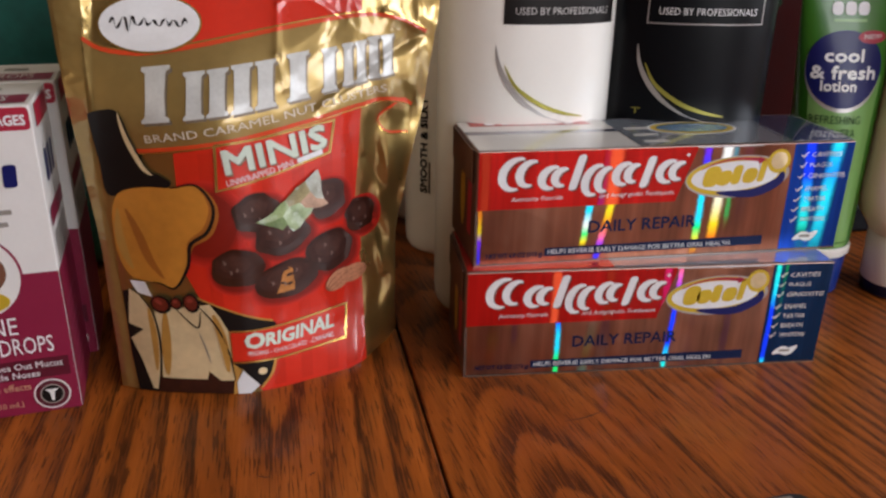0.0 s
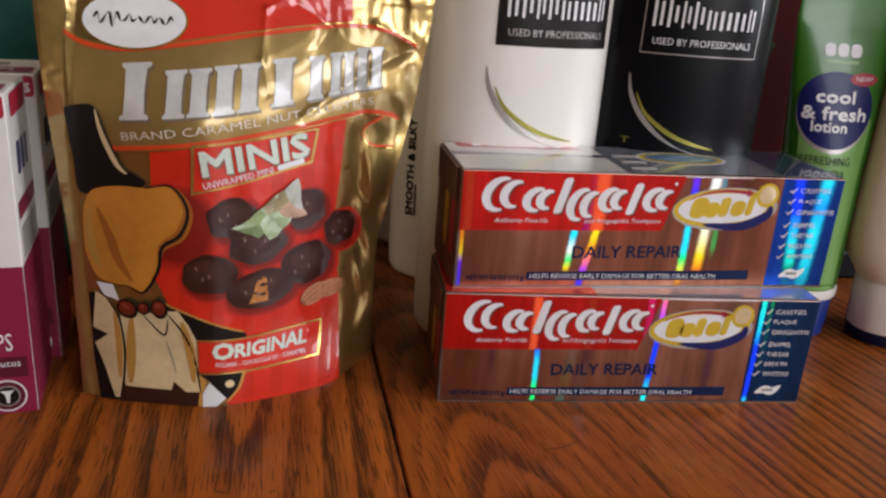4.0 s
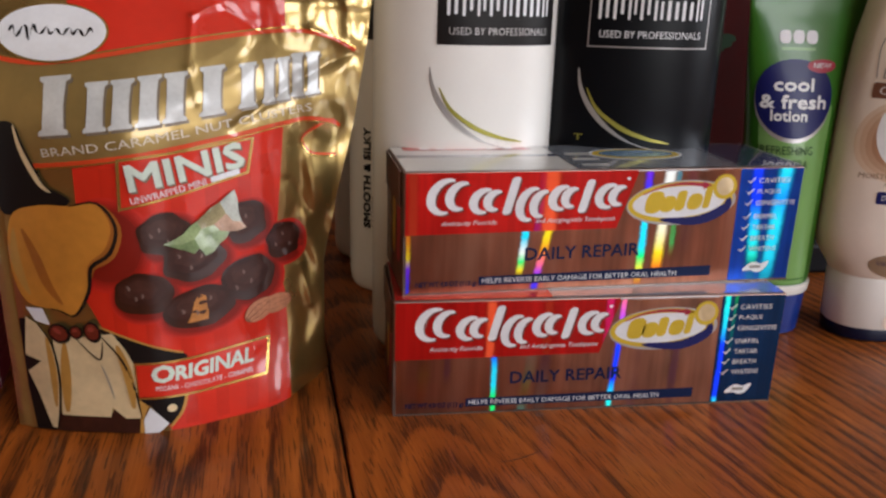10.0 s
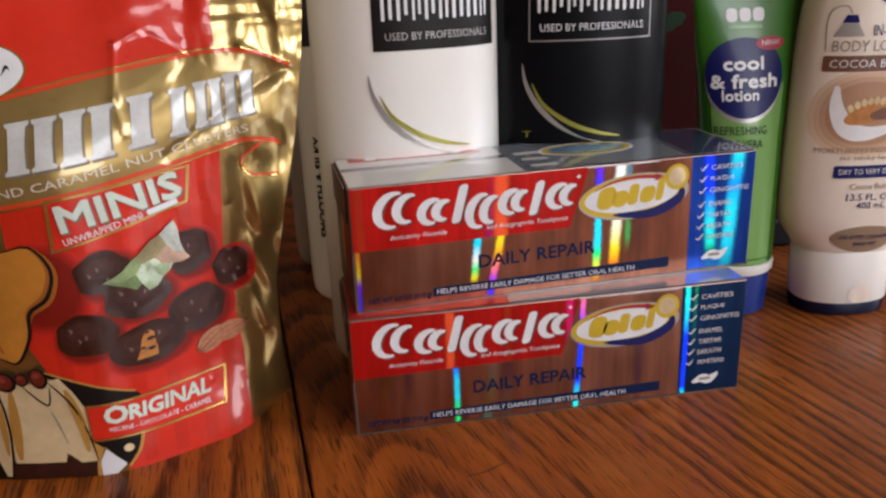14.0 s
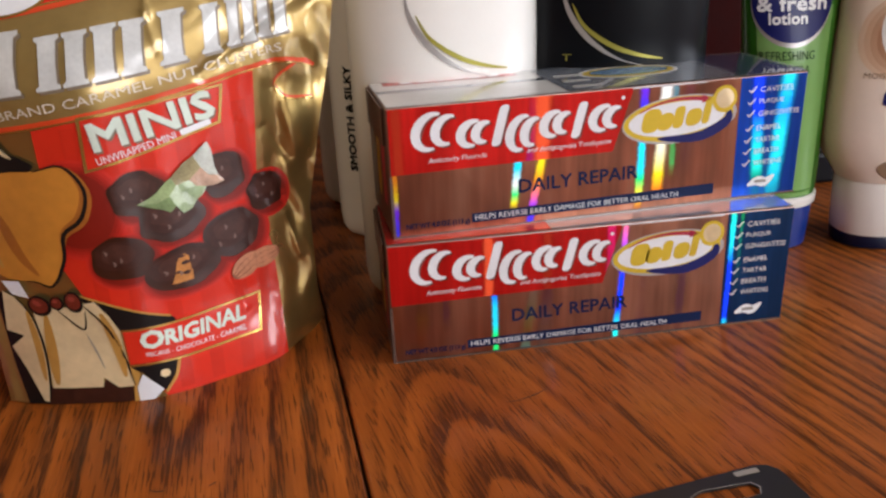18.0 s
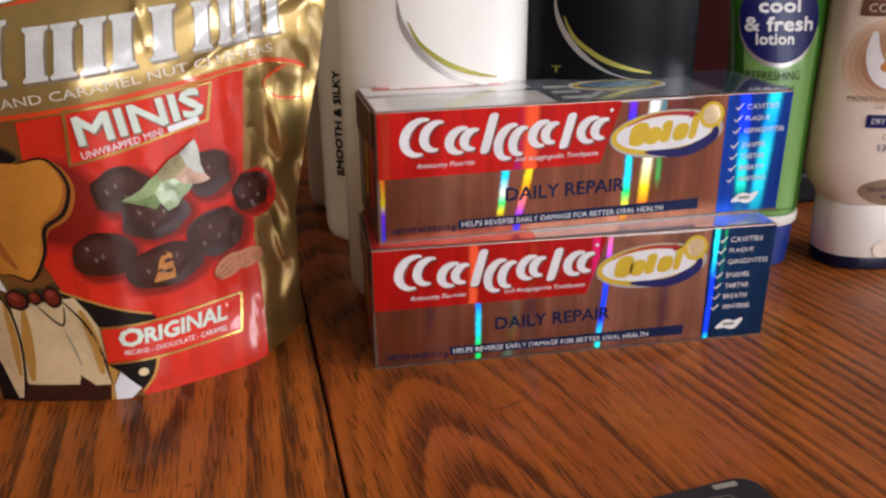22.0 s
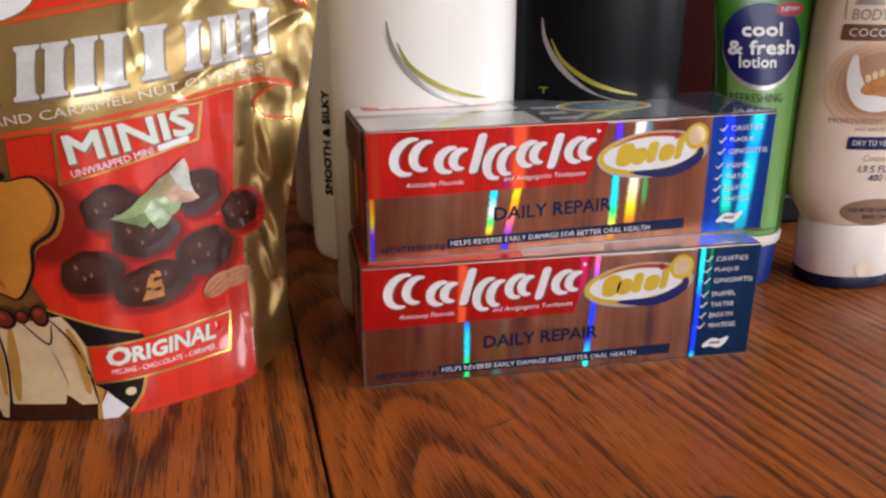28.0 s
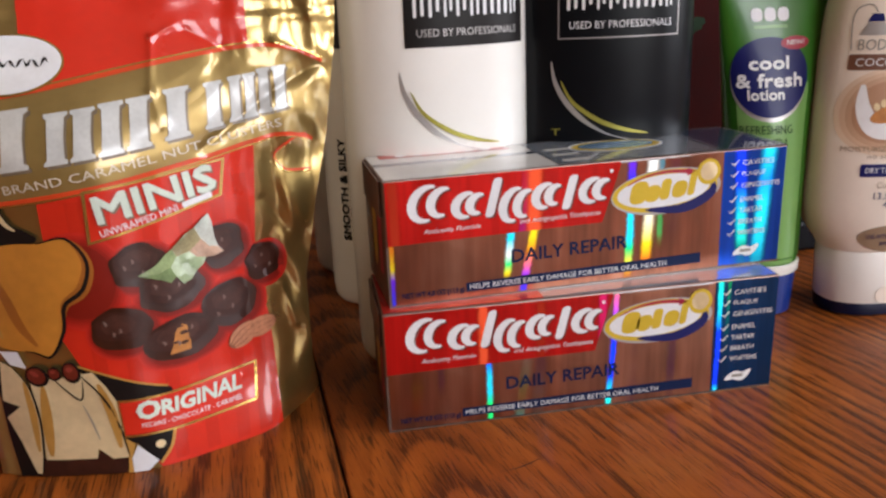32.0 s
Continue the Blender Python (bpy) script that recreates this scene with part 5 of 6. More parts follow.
# small title
t_out = [(-0.1062, 0.0965), (-0.0598, 0.1058), (-0.0572, 0.1208), (-0.1055, 0.1168)]
t_in = [(-0.105, 0.0977), (-0.0608, 0.1067), (-0.0585, 0.1197), (-0.1044, 0.1157)]
frame_decal("title_frame", t_out, t_in, pouch_surf, GOLD_LINE, pouch, 0.0009, PS, "thin gilt frame")
panel = PD("title_panel", t_in, RED, 0.0007, "red title panel")
PW("MINIS", -0.1006, 0.1033, 0.04, 0.0098, SHADOW_PRINT, 0.0011, under=panel, angle=7.5, bold=0.0006)
PW("MINIS", -0.1012, 0.1042, 0.04, 0.0098, MINT_PRINT, 0.0014, under=panel, angle=7.5, bold=0.0006)
PW("UNWRAPPED MINI", -0.1012, 0.099, 0.0262, 0.0027, WHITE_PRINT, 0.0012, under=panel, angle=10.5)
PD("logo_shape", bar(-0.0738, 0.1042, 0.0108, 0.0023, 0, 11), WHITE_PRINT, 0.0012)
# chocolates
for q, (cx, cz, a, b) in enumerate(((-0.0912, 0.086, 0.0092, 0.0085), (-0.0812, 0.0735, 0.0112, 0.0086), (-0.0622, 0.0855, 0.0082, 0.0092), (-0.0474, 0.0738, 0.007, 0.0082), (-0.1, 0.0622, 0.0108, 0.0088), (-0.0802, 0.0528, 0.0132, 0.0088), (-0.0618, 0.0602, 0.0104, 0.0098))):
    for k in range(5):
        PD("chocolate_shade", ellipse(cx + 0.0012, cz - 0.0016, a * (1.3 - 0.06 * k), b * (1.3 - 0.06 * k), 30, 0, 2.3), CHOC_HALO[k], 0.0005 + 0.00003 * k)
    rim = [(u + 0.0005 * math.sin(3 * k * 0.37 + q * 2.1), v + 0.0005 * math.cos(2 * k * 0.4 + q * 1.3)) for k, (u, v) in enumerate(ellipse(cx, cz, a, b, 34, 0, 2.2))]
    sweet = PD("printed_chocolate", rim, CHOC, 0.0008, "dark glossy printed chocolate")
    for k, m in enumerate((CHOC_MID, CHOC_SHEEN)):
        f = 0.8 - 0.25 * k
        PD("chocolate_sheen", [(cx - a * 0.08 + (u - cx) * f, cz + b * (0.14 + 0.1 * k) + (v - cz) * f * 0.85) for u, v in rim], m, 0.001 + 0.0001 * k, "", sweet)
    for k in range(3):
        gu = cx - a * 0.5 + a * (0.3 + 0.08 * math.sin(q * 2.7)) * k
        gv = cz + b * (0.35 * math.sin(q * 1.9 + k * 2.4) - 0.1)
        PD("chocolate_glint", swoosh(curve_points([(gu, gv), (gu + a * 0.05, gv + b * 0.08), (gu + a * 0.03 * (k - 1), gv + b * 0.22)], 6), [0.0001 + 0.00035 * math.sin(math.pi * i / 6) for i in range(7)]), CHOC_HI, 0.0012, "", sweet)
PD("caramel_core", [(-0.0852, 0.0472), (-0.0778, 0.0468), (-0.0776, 0.052), (-0.0785, 0.0588), (-0.0805, 0.0588), (-0.0825, 0.0555), (-0.0835, 0.051)], CARAMEL, 0.0011, "caramel filling print")
for v in (0.0505, 0.0548):
    PD("caramel_hole", ellipse(-0.0797, v, 0.0013, 0.0008, 14), CHOC_MID, 0.0012)
# a halved pecan with curled lobes
for pu, pv, turn, size in ((-0.0583, 0.0442, 35, 1.0), (-0.0512, 0.0452, 8, 0.95)):
    pecan = PD("pecan", ellipse(pu, pv, 0.0066 * size, 0.0046 * size, 26, turn, 2.0), PECAN_DARK, 0.0009, "halved pecan print")
    ct, st = math.cos(radians(turn)), math.sin(radians(turn))
    for k in (-1.5, -0.5, 0.5, 1.5):
        c = [(pu + x * ct - y * st, pv + x * st + y * ct) for x, y in curve_points([(-0.0058 * size, k * 0.0011), (-0.002, k * 0.0023 * size), (0.0025, k * 0.0021 * size), (0.006 * size, k * 0.0009)], 10)]
        PD("pecan_lobe", swoosh(c, [0.0002 + 0.00085 * math.sin(math.pi * i / 10) for i in range(11)]), PECAN, 0.0012, "", pecan)
# lower title
o_out = [(-0.1062, 0.0158), (-0.0552, 0.0146), (-0.0546, 0.0306), (-0.1062, 0.033)]
o_in = [(-0.1052, 0.0168), (-0.0562, 0.0156), (-0.0557, 0.0296), (-0.1052, 0.0319)]
frame_decal("title_frame", o_out, o_in, pouch_surf, GOLD_LINE, pouch, 0.0011, PS, "thin gilt frame")
panel = PD("title_panel", o_in, RED, 0.0009, "red title panel")
PW("O", -0.0995, 0.0234, 0.0078, 0.0074, MINT_PRINT, 0.0013, under=panel, angle=-2.8, bold=0.0005)
PW("RIGINAL", -0.0908, 0.0232, 0.0292, 0.0062, MINT_PRINT, 0.0013, under=panel, angle=-3.0, bold=0.0004)
PW("PECANS - CHOCOLATE - CARAMEL", -0.0985, 0.0195, 0.0372, 0.0021, WHITE_PRINT, 0.0013, under=panel, angle=-3.4)
# plain colour patches
PD("black_patch", curve_points([(-0.155, 0.127), (-0.1495, 0.1288), (-0.142, 0.1285), (-0.1375, 0.118), (-0.1325, 0.1065), (-0.1275, 0.1035), (-0.1235, 0.1), (-0.132, 0.0955), (-0.146, 0.0935), (-0.1515, 0.095), (-0.1525, 0.108), (-0.155, 0.127)], 44)[:-1], BLACK_PRINT, 0.001, "plain black patch")
PD("patch_edge", swoosh(curve_points([(-0.142, 0.128), (-0.1395, 0.118), (-0.1345, 0.107), (-0.1305, 0.1035)], 14), [0.0002 + 0.0009 * math.sin(math.pi * k / 14) for k in range(15)]), CREAM, 0.0012)
for k in range(5):
    PD("patch_shade", ellipse(-0.1115, 0.0825, 0.0175 - 0.0012 * k, 0.0195 - 0.0012 * k, 30), CHOC_HALO[k], 0.0005 + 0.00003 * k)
tan_line = curve_points([(-0.1505, 0.084), (-0.1465, 0.0945), (-0.135, 0.0982), (-0.124, 0.0985), (-0.1135, 0.1), (-0.1075, 0.0905), (-0.1105, 0.08), (-0.118, 0.074), (-0.12, 0.064), (-0.1265, 0.0535), (-0.133, 0.0555), (-0.1455, 0.0575), (-0.1505, 0.07), (-0.1505, 0.084)], 52)
tan = PD("tan_patch", tan_line[:-1], TAN, 0.0012, "plain tan patch with a dark contour")
PD("contour", swoosh(tan_line[12:42], [0.0002 + 0.0006 * math.sin(math.pi * k / 29) for k in range(30)]), BLACK_PRINT, 0.0014, "", tan)
PD("deep_tan", swoosh(tan_line[16:32], [0.0004 + 0.0019 * math.sin(math.pi * k / 15) for k in range(16)]), TAN_DEEP, 0.0013, "deeper tan edge", tan)
PD("deep_tan", swoosh(curve_points([(-0.144, 0.088), (-0.14, 0.078), (-0.136, 0.066), (-0.131, 0.058)], 14), [0.0004 + 0.0016 * math.sin(math.pi * k / 14) for k in range(15)]), TAN_DEEP, 0.0013, "", tan)
PD("pale_tan", swoosh(curve_points([(-0.1475, 0.088), (-0.1482, 0.077), (-0.1468, 0.068), (-0.144, 0.061)], 12), [0.0004 + 0.0016 * math.sin(math.pi * k / 12) for k in range(13)]), CREAM_DEEP, 0.0013, "", tan)
# dark coat patches under pale ones
PD("black_patch", [(-0.1505, 0.05), (-0.146, 0.051), (-0.141, 0.034), (-0.138, 0.003), (-0.1395, 0.0004), (-0.149, 0.0004), (-0.1505, 0.02)], BLACK_PRINT, 0.0008, "plain black patch")
PD("black_patch", curve_points([(-0.119, 0.0485), (-0.103, 0.0415), (-0.088, 0.035), (-0.088, 0.031), (-0.105, 0.031), (-0.112, 0.04), (-0.119, 0.0485)], 24)[:-1], BLACK_PRINT, 0.0008)
PD("patch_edge", swoosh(curve_points([(-0.118, 0.0488), (-0.103, 0.042), (-0.0875, 0.0348)], 12), [0.00045] * 13), CREAM_DEEP, 0.001)
PD("black_patch", [(-0.107, 0.018), (-0.0872, 0.0155), (-0.089, 0.008), (-0.0935, 0.0022), (-0.0985, 0.0085), (-0.1015, 0.013), (-0.105, 0.0105)], BLACK_PRINT, 0.0008)
PD("patch_edge", swoosh(curve_points([(-0.0872, 0.0155), (-0.0892, 0.0085), (-0.094, 0.0022)], 10), [0.0006] * 11), CREAM_DEEP, 0.001)
PD("round_button", ellipse(-0.093, 0.0108, 0.0019, 0.0018, 20), CREAM, 0.0012, "small round cream spot")
PD("dark_foot", [(-0.1395, 0.009), (-0.1165, 0.0095), (-0.115, 0.0125), (-0.1045, 0.0085), (-0.1035, 0.0004), (-0.122, 0.0004), (-0.1405, 0.0004)], CHOC_MID, 0.0009)
cream = PD("cream_patch", [(-0.1375, 0.0465), (-0.1285, 0.0435), (-0.113, 0.046), (-0.1088, 0.0395), (-0.1058, 0.0325), (-0.1058, 0.018), (-0.1048, 0.0072), (-0.1112, 0.0072), (-0.1162, 0.0122), (-0.1172, 0.0078), (-0.1372, 0.0082), (-0.136, 0.025)], CREAM, 0.0011, "plain cream patch with a dark contour")
flap = PD("cream_flap", [(-0.1472, 0.0515), (-0.1425, 0.0485), (-0.1378, 0.0405), (-0.1362, 0.026), (-0.1375, 0.012), (-0.1398, 0.0018), (-0.142, 0.002), (-0.1455, 0.0165), (-0.1492, 0.0272), (-0.143, 0.0322), (-0.1495, 0.0345)], CREAM, 0.0013, "cream pointed patch")
for c, w, m in (([(-0.1425, 0.0485), (-0.1378, 0.0405), (-0.1362, 0.026), (-0.1375, 0.012), (-0.1398, 0.0018)], 0.0005, BLACK_PRINT), ([(-0.118, 0.0455), (-0.1105, 0.035), (-0.1068, 0.0225), (-0.1048, 0.0072)], 0.0005, BLACK_PRINT), ([(-0.128, 0.044), (-0.1192, 0.0345), (-0.117, 0.0425)], 0.0004, BLACK_PRINT), ([(-0.1185, 0.032), (-0.1165, 0.025), (-0.1148, 0.0165)], 0.00035, GREY_PRINT), ([(-0.1395, 0.043), (-0.1385, 0.028), (-0.139, 0.012)], 0.0014, CREAM_DEEP), ([(-0.1325, 0.041), (-0.1335, 0.025), (-0.1345, 0.01)], 0.0021, CREAM_DEEP), ([(-0.1115, 0.041), (-0.1085, 0.028), (-0.1075, 0.012)], 0.0018, CREAM_DEEP)):
    PD("contour", swoosh(curve_points(c, 14), [w * (0.3 + 0.7 * math.sin(math.pi * k / 14)) for k in range(15)]), m, 0.0014, "", cream)
PD("cream_collar", [(-0.1465, 0.0555), (-0.1395, 0.0555), (-0.1372, 0.0485), (-0.1435, 0.05)], WHITE_PRINT, 0.0013)
for u, v, a, b, turn in ((-0.1338, 0.0452, 0.0046, 0.0042, -35), (-0.1205, 0.0465, 0.0034, 0.0046, 10), (-0.127, 0.0462, 0.0026, 0.003, 0)):
    lobe = PD("red_brown_patch", ellipse(u, v, a, b, 26, turn), BLACK_PRINT, 0.0015, "plain dark red patch")
    PD("patch_sheen", ellipse(u - a * 0.05, v + b * 0.05, a * 0.78, b * 0.76, 22, turn), BROWN_PRINT, 0.0016, "", lobe)
    PD("patch_sheen", ellipse(u - a * 0.15, v + b * 0.3, a * 0.4, b * 0.25, 16, turn), PATCH_RED, 0.0017, "", lobe)
PD("cream_cuff", [(-0.1042, 0.0065), (-0.1012, 0.0122), (-0.0945, 0.004), (-0.0985, 0.0003), (-0.1042, 0.0003)], WHITE_PRINT, 0.0014)
PD("cream_cuff", [(-0.106, 0.0165), (-0.1018, 0.0128), (-0.1044, 0.0065), (-0.1042, 0.0003), (-0.1062, 0.0003), (-0.1052, 0.0085)], CREAM_DEEP, 0.0013)


def glare_patch(name, outline, lean, tint, lift=0.0016):
    """Window glare on the clear outer film, painted as a pale patch with an aimed normal."""
    m = mat(name, tint, 0.14, vary=0.45, scale=110, spec=0.5)
    n, l = m.node_tree.nodes, m.node_tree.links
    tc = n["Texture Coordinate"]
    t = n.new("ShaderNodeTexNoise")
    t.inputs["Scale"].default_value, t.inputs["Detail"].default_value = 170, 4
    l.new(tc.outputs["Object"], t.inputs[0])
    add = n.new("ShaderNodeVectorMath")
    add.operation = "MULTIPLY_ADD"
    add.inputs[1].default_value, add.inputs[2].default_value = (0.66, 0.66, 0.66), tuple(Vector(lean).normalized() - Vector((0.33, 0.33, 0.33)))
    l.new(t.outputs["Color"], add.inputs[0])
    nv = n.new("ShaderNodeVectorMath")
    nv.operation = "NORMALIZE"
    l.new(add.outputs[0], nv.inputs[0])
    l.new(nv.outputs[0], n["Principled BSDF"].inputs["Normal"])
    return PD(name, outline, m, lift, "window glare painted on the clear film")


# painted glare: lean halfway between a typed viewpoint and the window lamp
spot = Vector((-0.07, 0.012, 0.1))
half = ((Vector((-0.02, -0.31, 0.18)) - spot).normalized() + (Vector(LAMP_AT) - spot).normalized()).normalized()
for outline, off, tint in (
        ([(-0.0715, 0.0958), (-0.068, 0.0988), (-0.066, 0.1002), (-0.065, 0.0965), (-0.0648, 0.09), (-0.0638, 0.0858), (-0.067, 0.0868), (-0.0695, 0.0905)], (0.0, 0.0, 0.0), (0.3, 0.3, 0.24)),
        ([(-0.08, 0.0895), (-0.075, 0.094), (-0.0715, 0.0958), (-0.0695, 0.0905), (-0.074, 0.0868), (-0.0785, 0.086)], (-0.12, 0.0, -0.1), (0.42, 0.36, 0.2)),
        ([(-0.0695, 0.0905), (-0.067, 0.0868), (-0.0638, 0.0858), (-0.062, 0.083), (-0.0655, 0.0822), (-0.0685, 0.0826), (-0.072, 0.0838), (-0.074, 0.0868)], (0.1, 0.0, -0.14), (0.5, 0.33, 0.24)),
        ([(-0.0918, 0.0822), (-0.0875, 0.0838), (-0.085, 0.0852), (-0.082, 0.0882), (-0.08, 0.0895), (-0.0785, 0.086), (-0.081, 0.0825), (-0.0855, 0.081)], (-0.1, 0.0, 0.08), (0.33, 0.42, 0.2)),
        ([(-0.0785, 0.086), (-0.074, 0.0868), (-0.072, 0.0838), (-0.0685, 0.0826), (-0.07, 0.08), (-0.0725, 0.0782), (-0.0745, 0.0755), (-0.0775, 0.0746), (-0.0795, 0.0782), (-0.081, 0.0825)], (0.05, 0.0, 0.16), (0.36, 0.45, 0.26)),
        ([(-0.0918, 0.0822), (-0.0855, 0.081), (-0.081, 0.0825), (-0.0795, 0.0782), (-0.0815, 0.0764), (-0.084, 0.0782), (-0.0875, 0.08)], (-0.16, 0.0, -0.05), (0.24, 0.33, 0.15))):
    glare_patch("film_glare", outline, half + Vector(off), tint)

# ---- saline spray cartons ----
MB_H, MB_D, MB_W = 0.134, 0.047, 0.056


def saline_carton(at, rz, hind):
    top = tagged(thing("saline_carton", at, rz), "white and maroon saline spray carton, " + ("standing behind another one" if hind else "standing upright on the table"), "carton", "saline spray cartons")
    part("carton_body", box_bm(-MB_W, 0, 0, MB_D, 0, MB_H, 0.0004, 1), PAPER, top)
    f = flat((-MB_W, -0.00005, 0), (1, 0, 0), (0, 0, 1))
    s = flat((0.00005, 0, 0), (0, 1, 0), (0, 0, 1))
    t = flat((-MB_W, 0, MB_H), (1, 0, 0), (0, 1, 0))
    o = MB_W
    D = lambda name, pts, m, lift=0.0003, label="", under=None: decal(name, [(u + o, v) for u, v in pts], f, m, under or top, lift, label=label)
    Wd = lambda body, u, v, w, h, m, under=None, **q: words(body, u + o, v, w, h, f, m, under or top, 0.0006, **q)
    base = D("maroon_base", [(-0.0557, 0.0003), (-0.0001, 0.0003), (-0.0001, 0.0655), (-0.0557, 0.0655)], MAROON, 0.0002, "maroon lower front")
    tag = D("age_tag", bar(-0.0235, 0.1245, 0.0229, 0.0088, 0, 0, 0.2), CRIMSON, 0.0003, "crimson tag at the top edge")
    Wd("ALL AGES", -0.0215, 0.1266, 0.0192, 0.0038, WHITE_PRINT, tag, bold=0.0002)
    for u, v, w, h in ((-0.034, 0.1128, 0.007, 0.0095), (-0.0255, 0.1128, 0.0055, 0.0092), (-0.0187, 0.1135, 0.0045, 0.0092), (-0.04, 0.1012, 0.007, 0.0098), (-0.0315, 0.1012, 0.006, 0.0098), (-0.0242, 0.1015, 0.002, 0.0098), (-0.021, 0.102, 0.006, 0.0095), (-0.0138, 0.102, 0.0062, 0.0092)):
        D("logo_shape", bar(u, v, w * 0.8, h, 0.1, 2, 0.25), NAVY_PRINT, 0.0004, "plain navy logo shape")
    for v, u1 in ((0.0912, -0.0128), (0.0862, -0.0148)):
        D("fine_print", bar(-0.046, v, 0.046 + u1, 0.002), GREY_PRINT, 0.0004, "unreadable grey print")
    D("disc_rim", ellipse(-0.031, 0.0655, 0.0178, 0.0188, 44), MAROON, 0.0004)
    disc_ = D("white_disc", ellipse(-0.031, 0.0655, 0.0168, 0.0178, 44), PAPER, 0.0005, "round white badge")
    D("brown_patch", ellipse(-0.03, 0.0675, 0.011, 0.0098, 30), BROWN_LABEL, 0.0006, "plain brown patch", disc_)
    D("yellow_patch", ellipse(-0.0315, 0.0545, 0.012, 0.0052, 30), LOGO_YELLOW, 0.0007, "plain yellow patch", disc_)
    Wd("SALINE", -0.0455, 0.0388, 0.0265, 0.008, WHITE_PRINT, base)
    Wd("SPRAY / DROPS", -0.052, 0.0293, 0.0452, 0.0078, WHITE_PRINT, base)
    band = D("dark_band", [(-0.0552, 0.0172), (-0.0022, 0.0172), (-0.0022, 0.0264), (-0.0552, 0.0264)], DARK_MAROON, 0.0003, "dark maroon band")
    Wd("Flushes Out Mucus", -0.0365, 0.0222, 0.0318, 0.003, WHITE_PRINT, band)
    D("fine_print", bar(-0.05, 0.0226, 0.012, 0.0022), WHITE_PRINT, 0.0004)
    Wd("Little Noses", -0.0345, 0.0181, 0.0205, 0.003, WHITE_PRINT, band)
    Wd("side effects", -0.0365, 0.0123, 0.018, 0.0032, COCOA)
    Wd("OZ (30 mL)", -0.04, 0.0035, 0.0175, 0.0034, COCOA)
    seal = D("seal_rim", ellipse(-0.0108, 0.0087, 0.0073, 0.0073, 36), PAPER, 0.0004, "round white seal")
    D("seal_face", ellipse(-0.0108, 0.0087, 0.0066, 0.0066, 36), DARK_MAROON, 0.0005, "", seal)
    D("seal_ring", ellipse(-0.0108, 0.0087, 0.0048, 0.0048, 30), GREY_PRINT, 0.0006, "", seal)
    D("seal_core", ellipse(-0.0108, 0.0087, 0.0042, 0.0042, 30), BLACK_PRINT, 0.0007, "", seal)
    D("seal_mark", [(-0.0136, 0.0112), (-0.008, 0.0112), (-0.0098, 0.0096), (-0.0103, 0.0055), (-0.0113, 0.0055), (-0.0118, 0.0096)], PAPER, 0.0008, "", seal)
    # right side print
    S = lambda name, pts, m, lift=0.0003, label="": decal(name, pts, s, m, top, lift, label=label)
    S("side_maroon", [(0.0001, 0.0003), (MB_D - 0.0003, 0.0003), (MB_D - 0.0003, 0.0655), (0.0001, 0.0655)], MAROON, 0.0002, "maroon lower side")
    for j in range(7):
        S("fine_print", bar(0.004, 0.012 + 0.0058 * j, 0.03 - 0.003 * (j % 3), 0.0014), FADED_MAROON, 0.0004)
    S("side_tag", [(0.008, 0.1235), (MB_D - 0.006, 0.1235), (MB_D - 0.006, 0.1325), (0.008, 0.1325)], CRIMSON, 0.0004)
    for j in range(3):
        S("side_mark", bar(0.012 + 0.009 * j, 0.1, 0.005, 0.013, 0.1), NAVY_PRINT, 0.0004)
    S("side_band", [(0.004, 0.0835), (MB_D - 0.004, 0.0835), (MB_D - 0.004, 0.0905), (0.004, 0.0905)], MAROON, 0.0004)
    for j in range(6):
        S("fine_print", bar(0.005, 0.0785 - 0.0022 * j, 0.035, 0.001), GREY_PRINT, 0.0004, "unreadable grey print")
    # top print
    T = lambda name, pts, m, lift=0.0003, label="": decal(name, pts, t, m, top, lift, label=label)
    T("top_band", [(0.0008, 0.004), (MB_W - 0.002, 0.004), (MB_W - 0.002, 0.02), (0.0008, 0.02)], MAROON, 0.0003, "maroon band on the top")
    words("SPRAY / DROPS", 0.004, 0.0065, 0.043, 0.01, t, PAPER, top, 0.0006)
    for j in range(3):
        T("fine_print", bar(0.006 + 0.013 * j, 0.028, 0.01, 0.006, 0.1), GREY_PRINT, 0.0004)
    return top


saline_carton((-0.1712, -0.0095, 0), 12.0, False)
saline_carton((-0.1775, 0.0395, 0), 12.0, True)

# ---- teal package at the back ----
teal = tagged(thing("teal_package", (-0.30, 0.13, 0), 6.0), "large teal green plastic package standing behind the cartons", "package")
bm = box_bm(-0.15, 0.17, 0, 0.1, 0, 0.26, 0.018, 4)
bmesh.ops.subdivide_edges(bm, edges=bm.edges[:], cuts=2, use_grid_fill=True)
for v_ in bm.verts:
    v_.co.y += 0.004 * noise.noise(v_.co * 16) - 0.004 * math.cos(v_.co.x * 9) * math.sin(math.pi * v_.co.z / 0.26)
part("package_body", bm, TEAL, teal, "", 60)
ts = flat((0, -0.0065, 0), (1, 0, 0), (0, 0, 1))
for pts, wd in (([(-0.02, 0.182), (-0.012, 0.205), (-0.004, 0.176)], 0.0035), ([(0.012, 0.21), (0.018, 0.186), (0.028, 0.179), (0.036, 0.19)], 0.0035), ([(0.05, 0.165), (0.043, 0.171), (0.048, 0.18), (0.06, 0.182), (0.068, 0.2)], 0.0035), ([(0.07, 0.172), (0.085, 0.168), (0.09, 0.182)], 0.0035)):
    c = curve_points(pts, 12)
    decal("script_mark", swoosh(c, [wd] * 13), ts, PAPER, teal, 0.0045, label="pale script stroke")

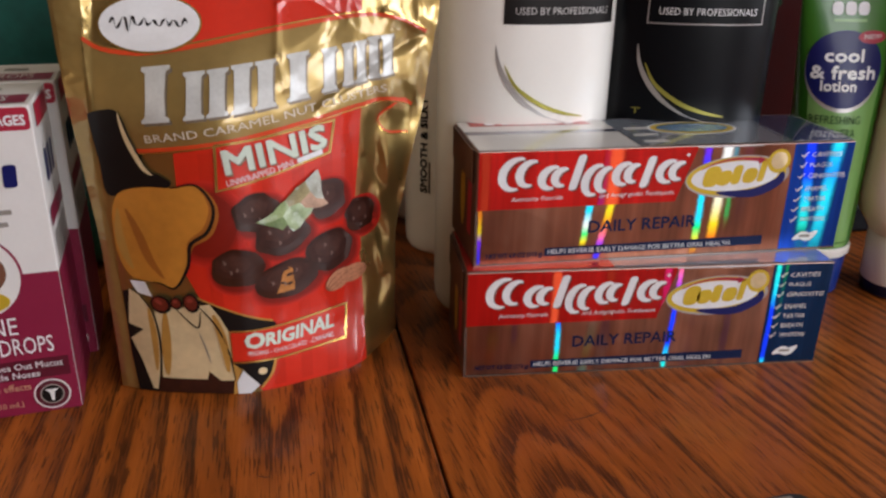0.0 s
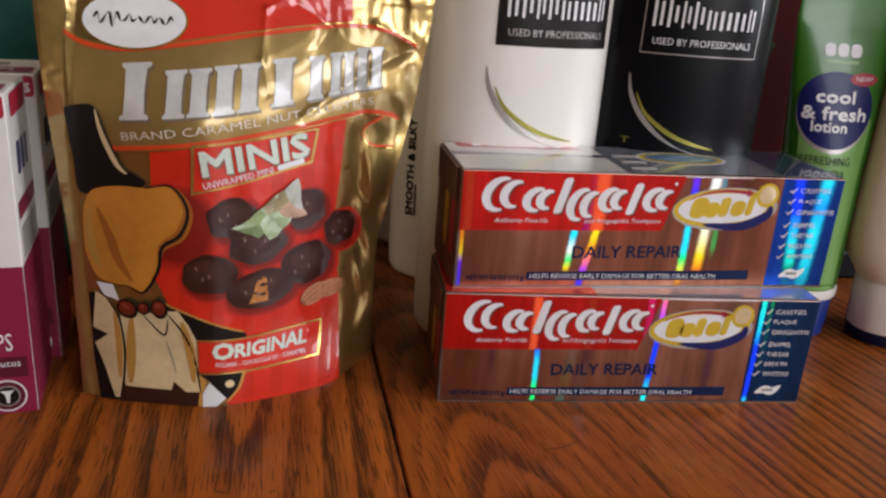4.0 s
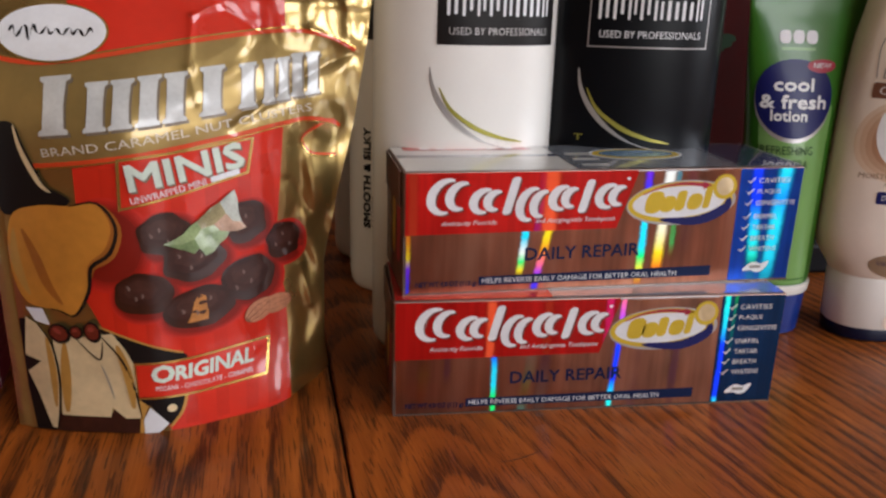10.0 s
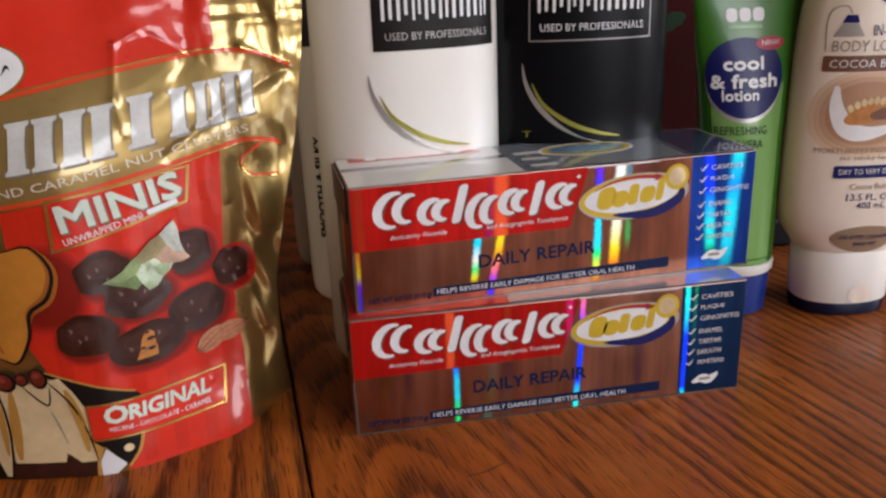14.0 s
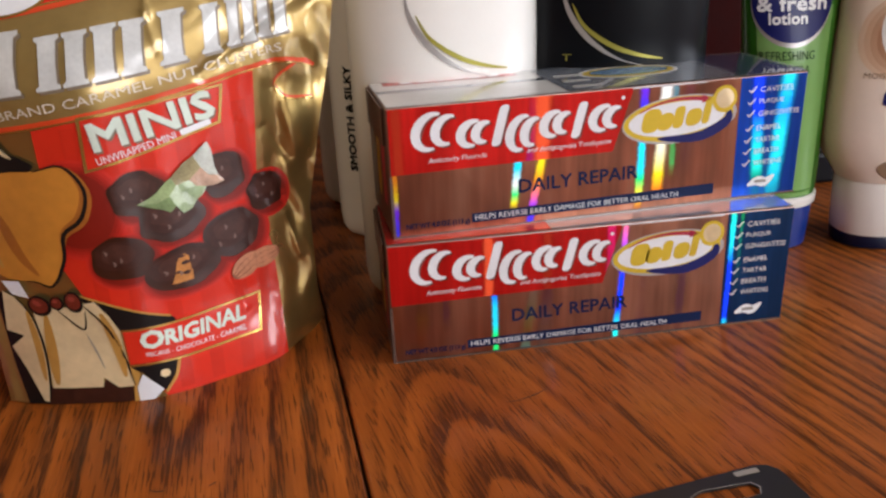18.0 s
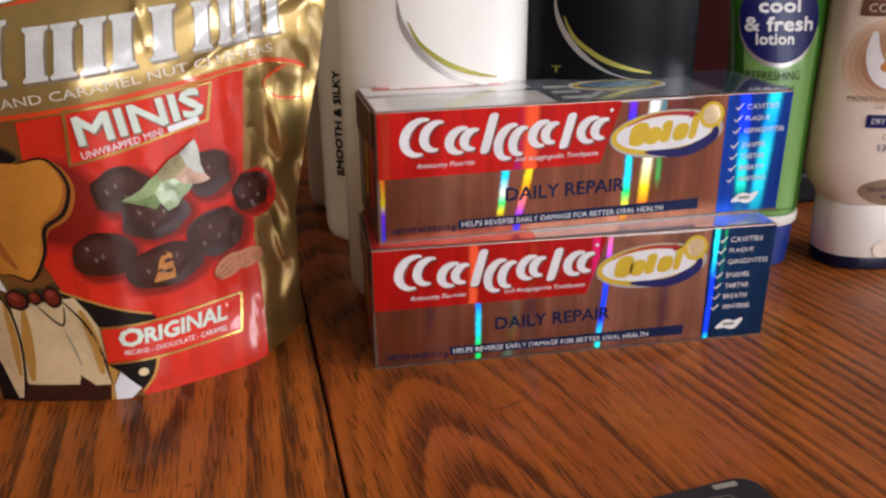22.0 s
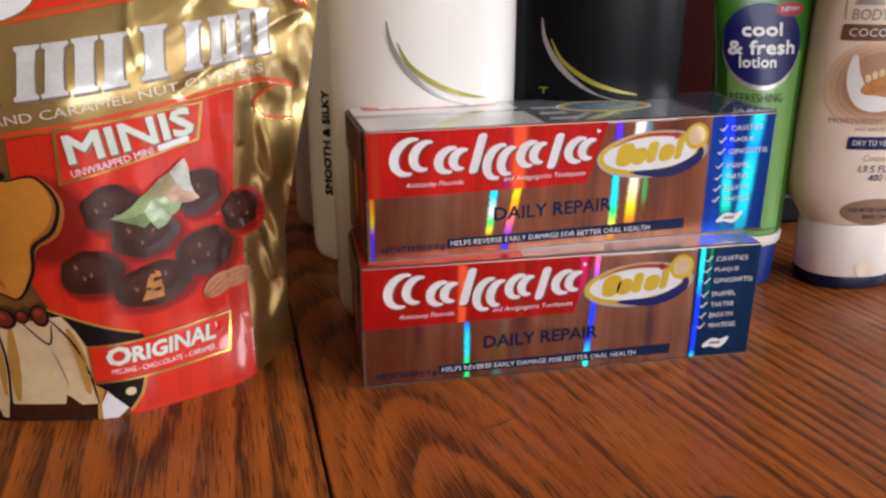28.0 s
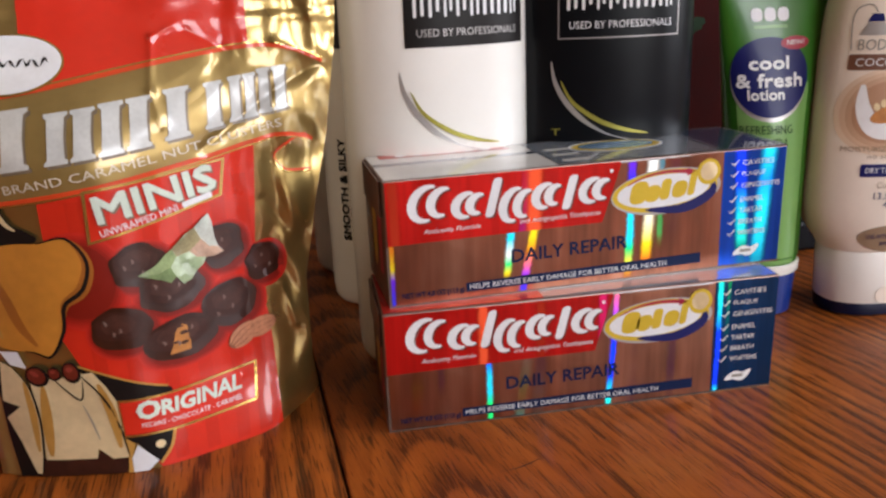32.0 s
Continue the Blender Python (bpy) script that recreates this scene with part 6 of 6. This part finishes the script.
# ---- dark red gift box with holly print ----
gift = tagged(thing("gift_box", (0.165, 0.2, 0), 0.0), "dark red gift box with green leaf print behind the bottles", "box")
part("box_body", box_bm(0, 0.115, 0, 0.07, 0, 0.26, 0.003, 2), DARK_RED, gift)
gs = flat((0, -0.0002, 0), (1, 0, 0), (0, 0, 1))
for u, v_, a in ((0.028, 0.205, 40), (0.045, 0.212, -30), (0.08, 0.2, 60), (0.062, 0.152, 20)):
    decal("leaf_print", [(p + 0.0012 * math.sin(9 * k), q) for k, (p, q) in enumerate(ellipse(u, v_, 0.013, 0.0055, 22, a))], gs, LEAF_GREEN, gift, 0.0006, label="dark green printed leaf")

# ---- low black tray behind the bottles ----
tray = tagged(thing("black_tray", (0.255, 0.168, 0), 2.0), "low black plastic tray behind the lotion bottle", "tray")
part("tray_body", box_bm(0, 0.22, 0, 0.09, 0, 0.022, 0.003, 2), BLACK_PLASTIC, tray)
part("tray_rim", box_bm(-0.002, 0.222, -0.002, 0.092, 0.0221, 0.0255, 0.001, 2), BLACK_PLASTIC, tray)
# ---- dark wooden chair back beyond the table ----
chair = tagged(thing("wooden_chair", (0.33, 0.62, 0), 0.0), "dark brown wooden chair with slatted back beyond the table", "chair")
for x in (-0.22, 0.18):
    part("post", box_bm(x, x + 0.04, 0, 0.035, RZ0, 0.35, 0.006), DARK_WOOD, chair)
for k in range(9):
    part("back_slat", box_bm(-0.178 + 0.0395 * k, -0.142 + 0.0395 * k, 0.005, 0.025, -0.28, 0.3, 0.003), DARK_WOOD, chair)
part("top_rail", box_bm(-0.18, 0.18, 0, 0.03, 0.3, 0.36, 0.006), DARK_WOOD, chair)
part("lower_rail", box_bm(-0.18, 0.18, 0, 0.03, -0.32, -0.28, 0.006), DARK_WOOD, chair)
part("seat", box_bm(-0.22, 0.22, -0.1, 0.32, -0.36, -0.33, 0.008), DARK_WOOD, chair)
for x in (-0.22, 0.18):
    part("leg", box_bm(x, x + 0.04, 0.28, 0.315, RZ0, -0.36, 0.005), DARK_WOOD, chair)

# ---- black hang card lying on the table ----
card = tagged(thing("hang_card", (0, 0, 0), 0.0), "matte black cardboard hang card lying flat on the table", "card")
outer = [(0.0635, -0.104), (0.1125, -0.0965), (0.1165, -0.0972), (0.1195, -0.1005), (0.124, -0.132), (0.12, -0.2), (0.06, -0.2), (0.062, -0.108)]
hole = [(0.085, -0.1075), (0.0895, -0.1055), (0.1065, -0.1048), (0.1085, -0.1075), (0.107, -0.1105), (0.094, -0.1125), (0.0885, -0.117), (0.0845, -0.1135)]
bm = bmesh.new()
for z in (0.0004, 0.0012):
    a = [bm.verts.new((x, y, z)) for x, y in outer]
    b = [bm.verts.new((x, y, z)) for x, y in hole]
    bmesh.ops.triangle_fill(bm, use_beauty=True, edges=[bm.edges.new((r[i], r[(i + 1) % len(r)])) for r in (a, b) for i in range(len(r))])
bm.verts.ensure_lookup_table()
n_o, n_h = len(outer), len(hole)
for off, cnt in ((0, n_o), (n_o, n_h)):
    for i in range(cnt):
        p, q = bm.verts[off + i], bm.verts[off + (i + 1) % cnt]
        r, s = bm.verts[n_o + n_h + off + i], bm.verts[n_o + n_h + off + (i + 1) % cnt]
        bm.faces.new((p, q, s, r))
bmesh.ops.recalc_face_normals(bm, faces=bm.faces[:])
part("card_sheet", bm, mat("black_card", (0.012, 0.011, 0.012), 0.45), card)
cs = flat((0, 0, 0.0012), (1, 0, 0), (0, 1, 0))
decal("small_print", bar(0.1035, -0.1015, 0.009, 0.0024, 0, 6), cs, GREY_PRINT, card, 0.0003, label="small grey number as a plain bar")
frame_decal("slot_edge", [(0.0968 + (x - 0.0968) * 1.03, -0.1095 + (y + 0.1095) * 1.06) for x, y in hole], hole, cs, GREY_PRINT, card, 0.0002, label="pale cut edge of the slot")
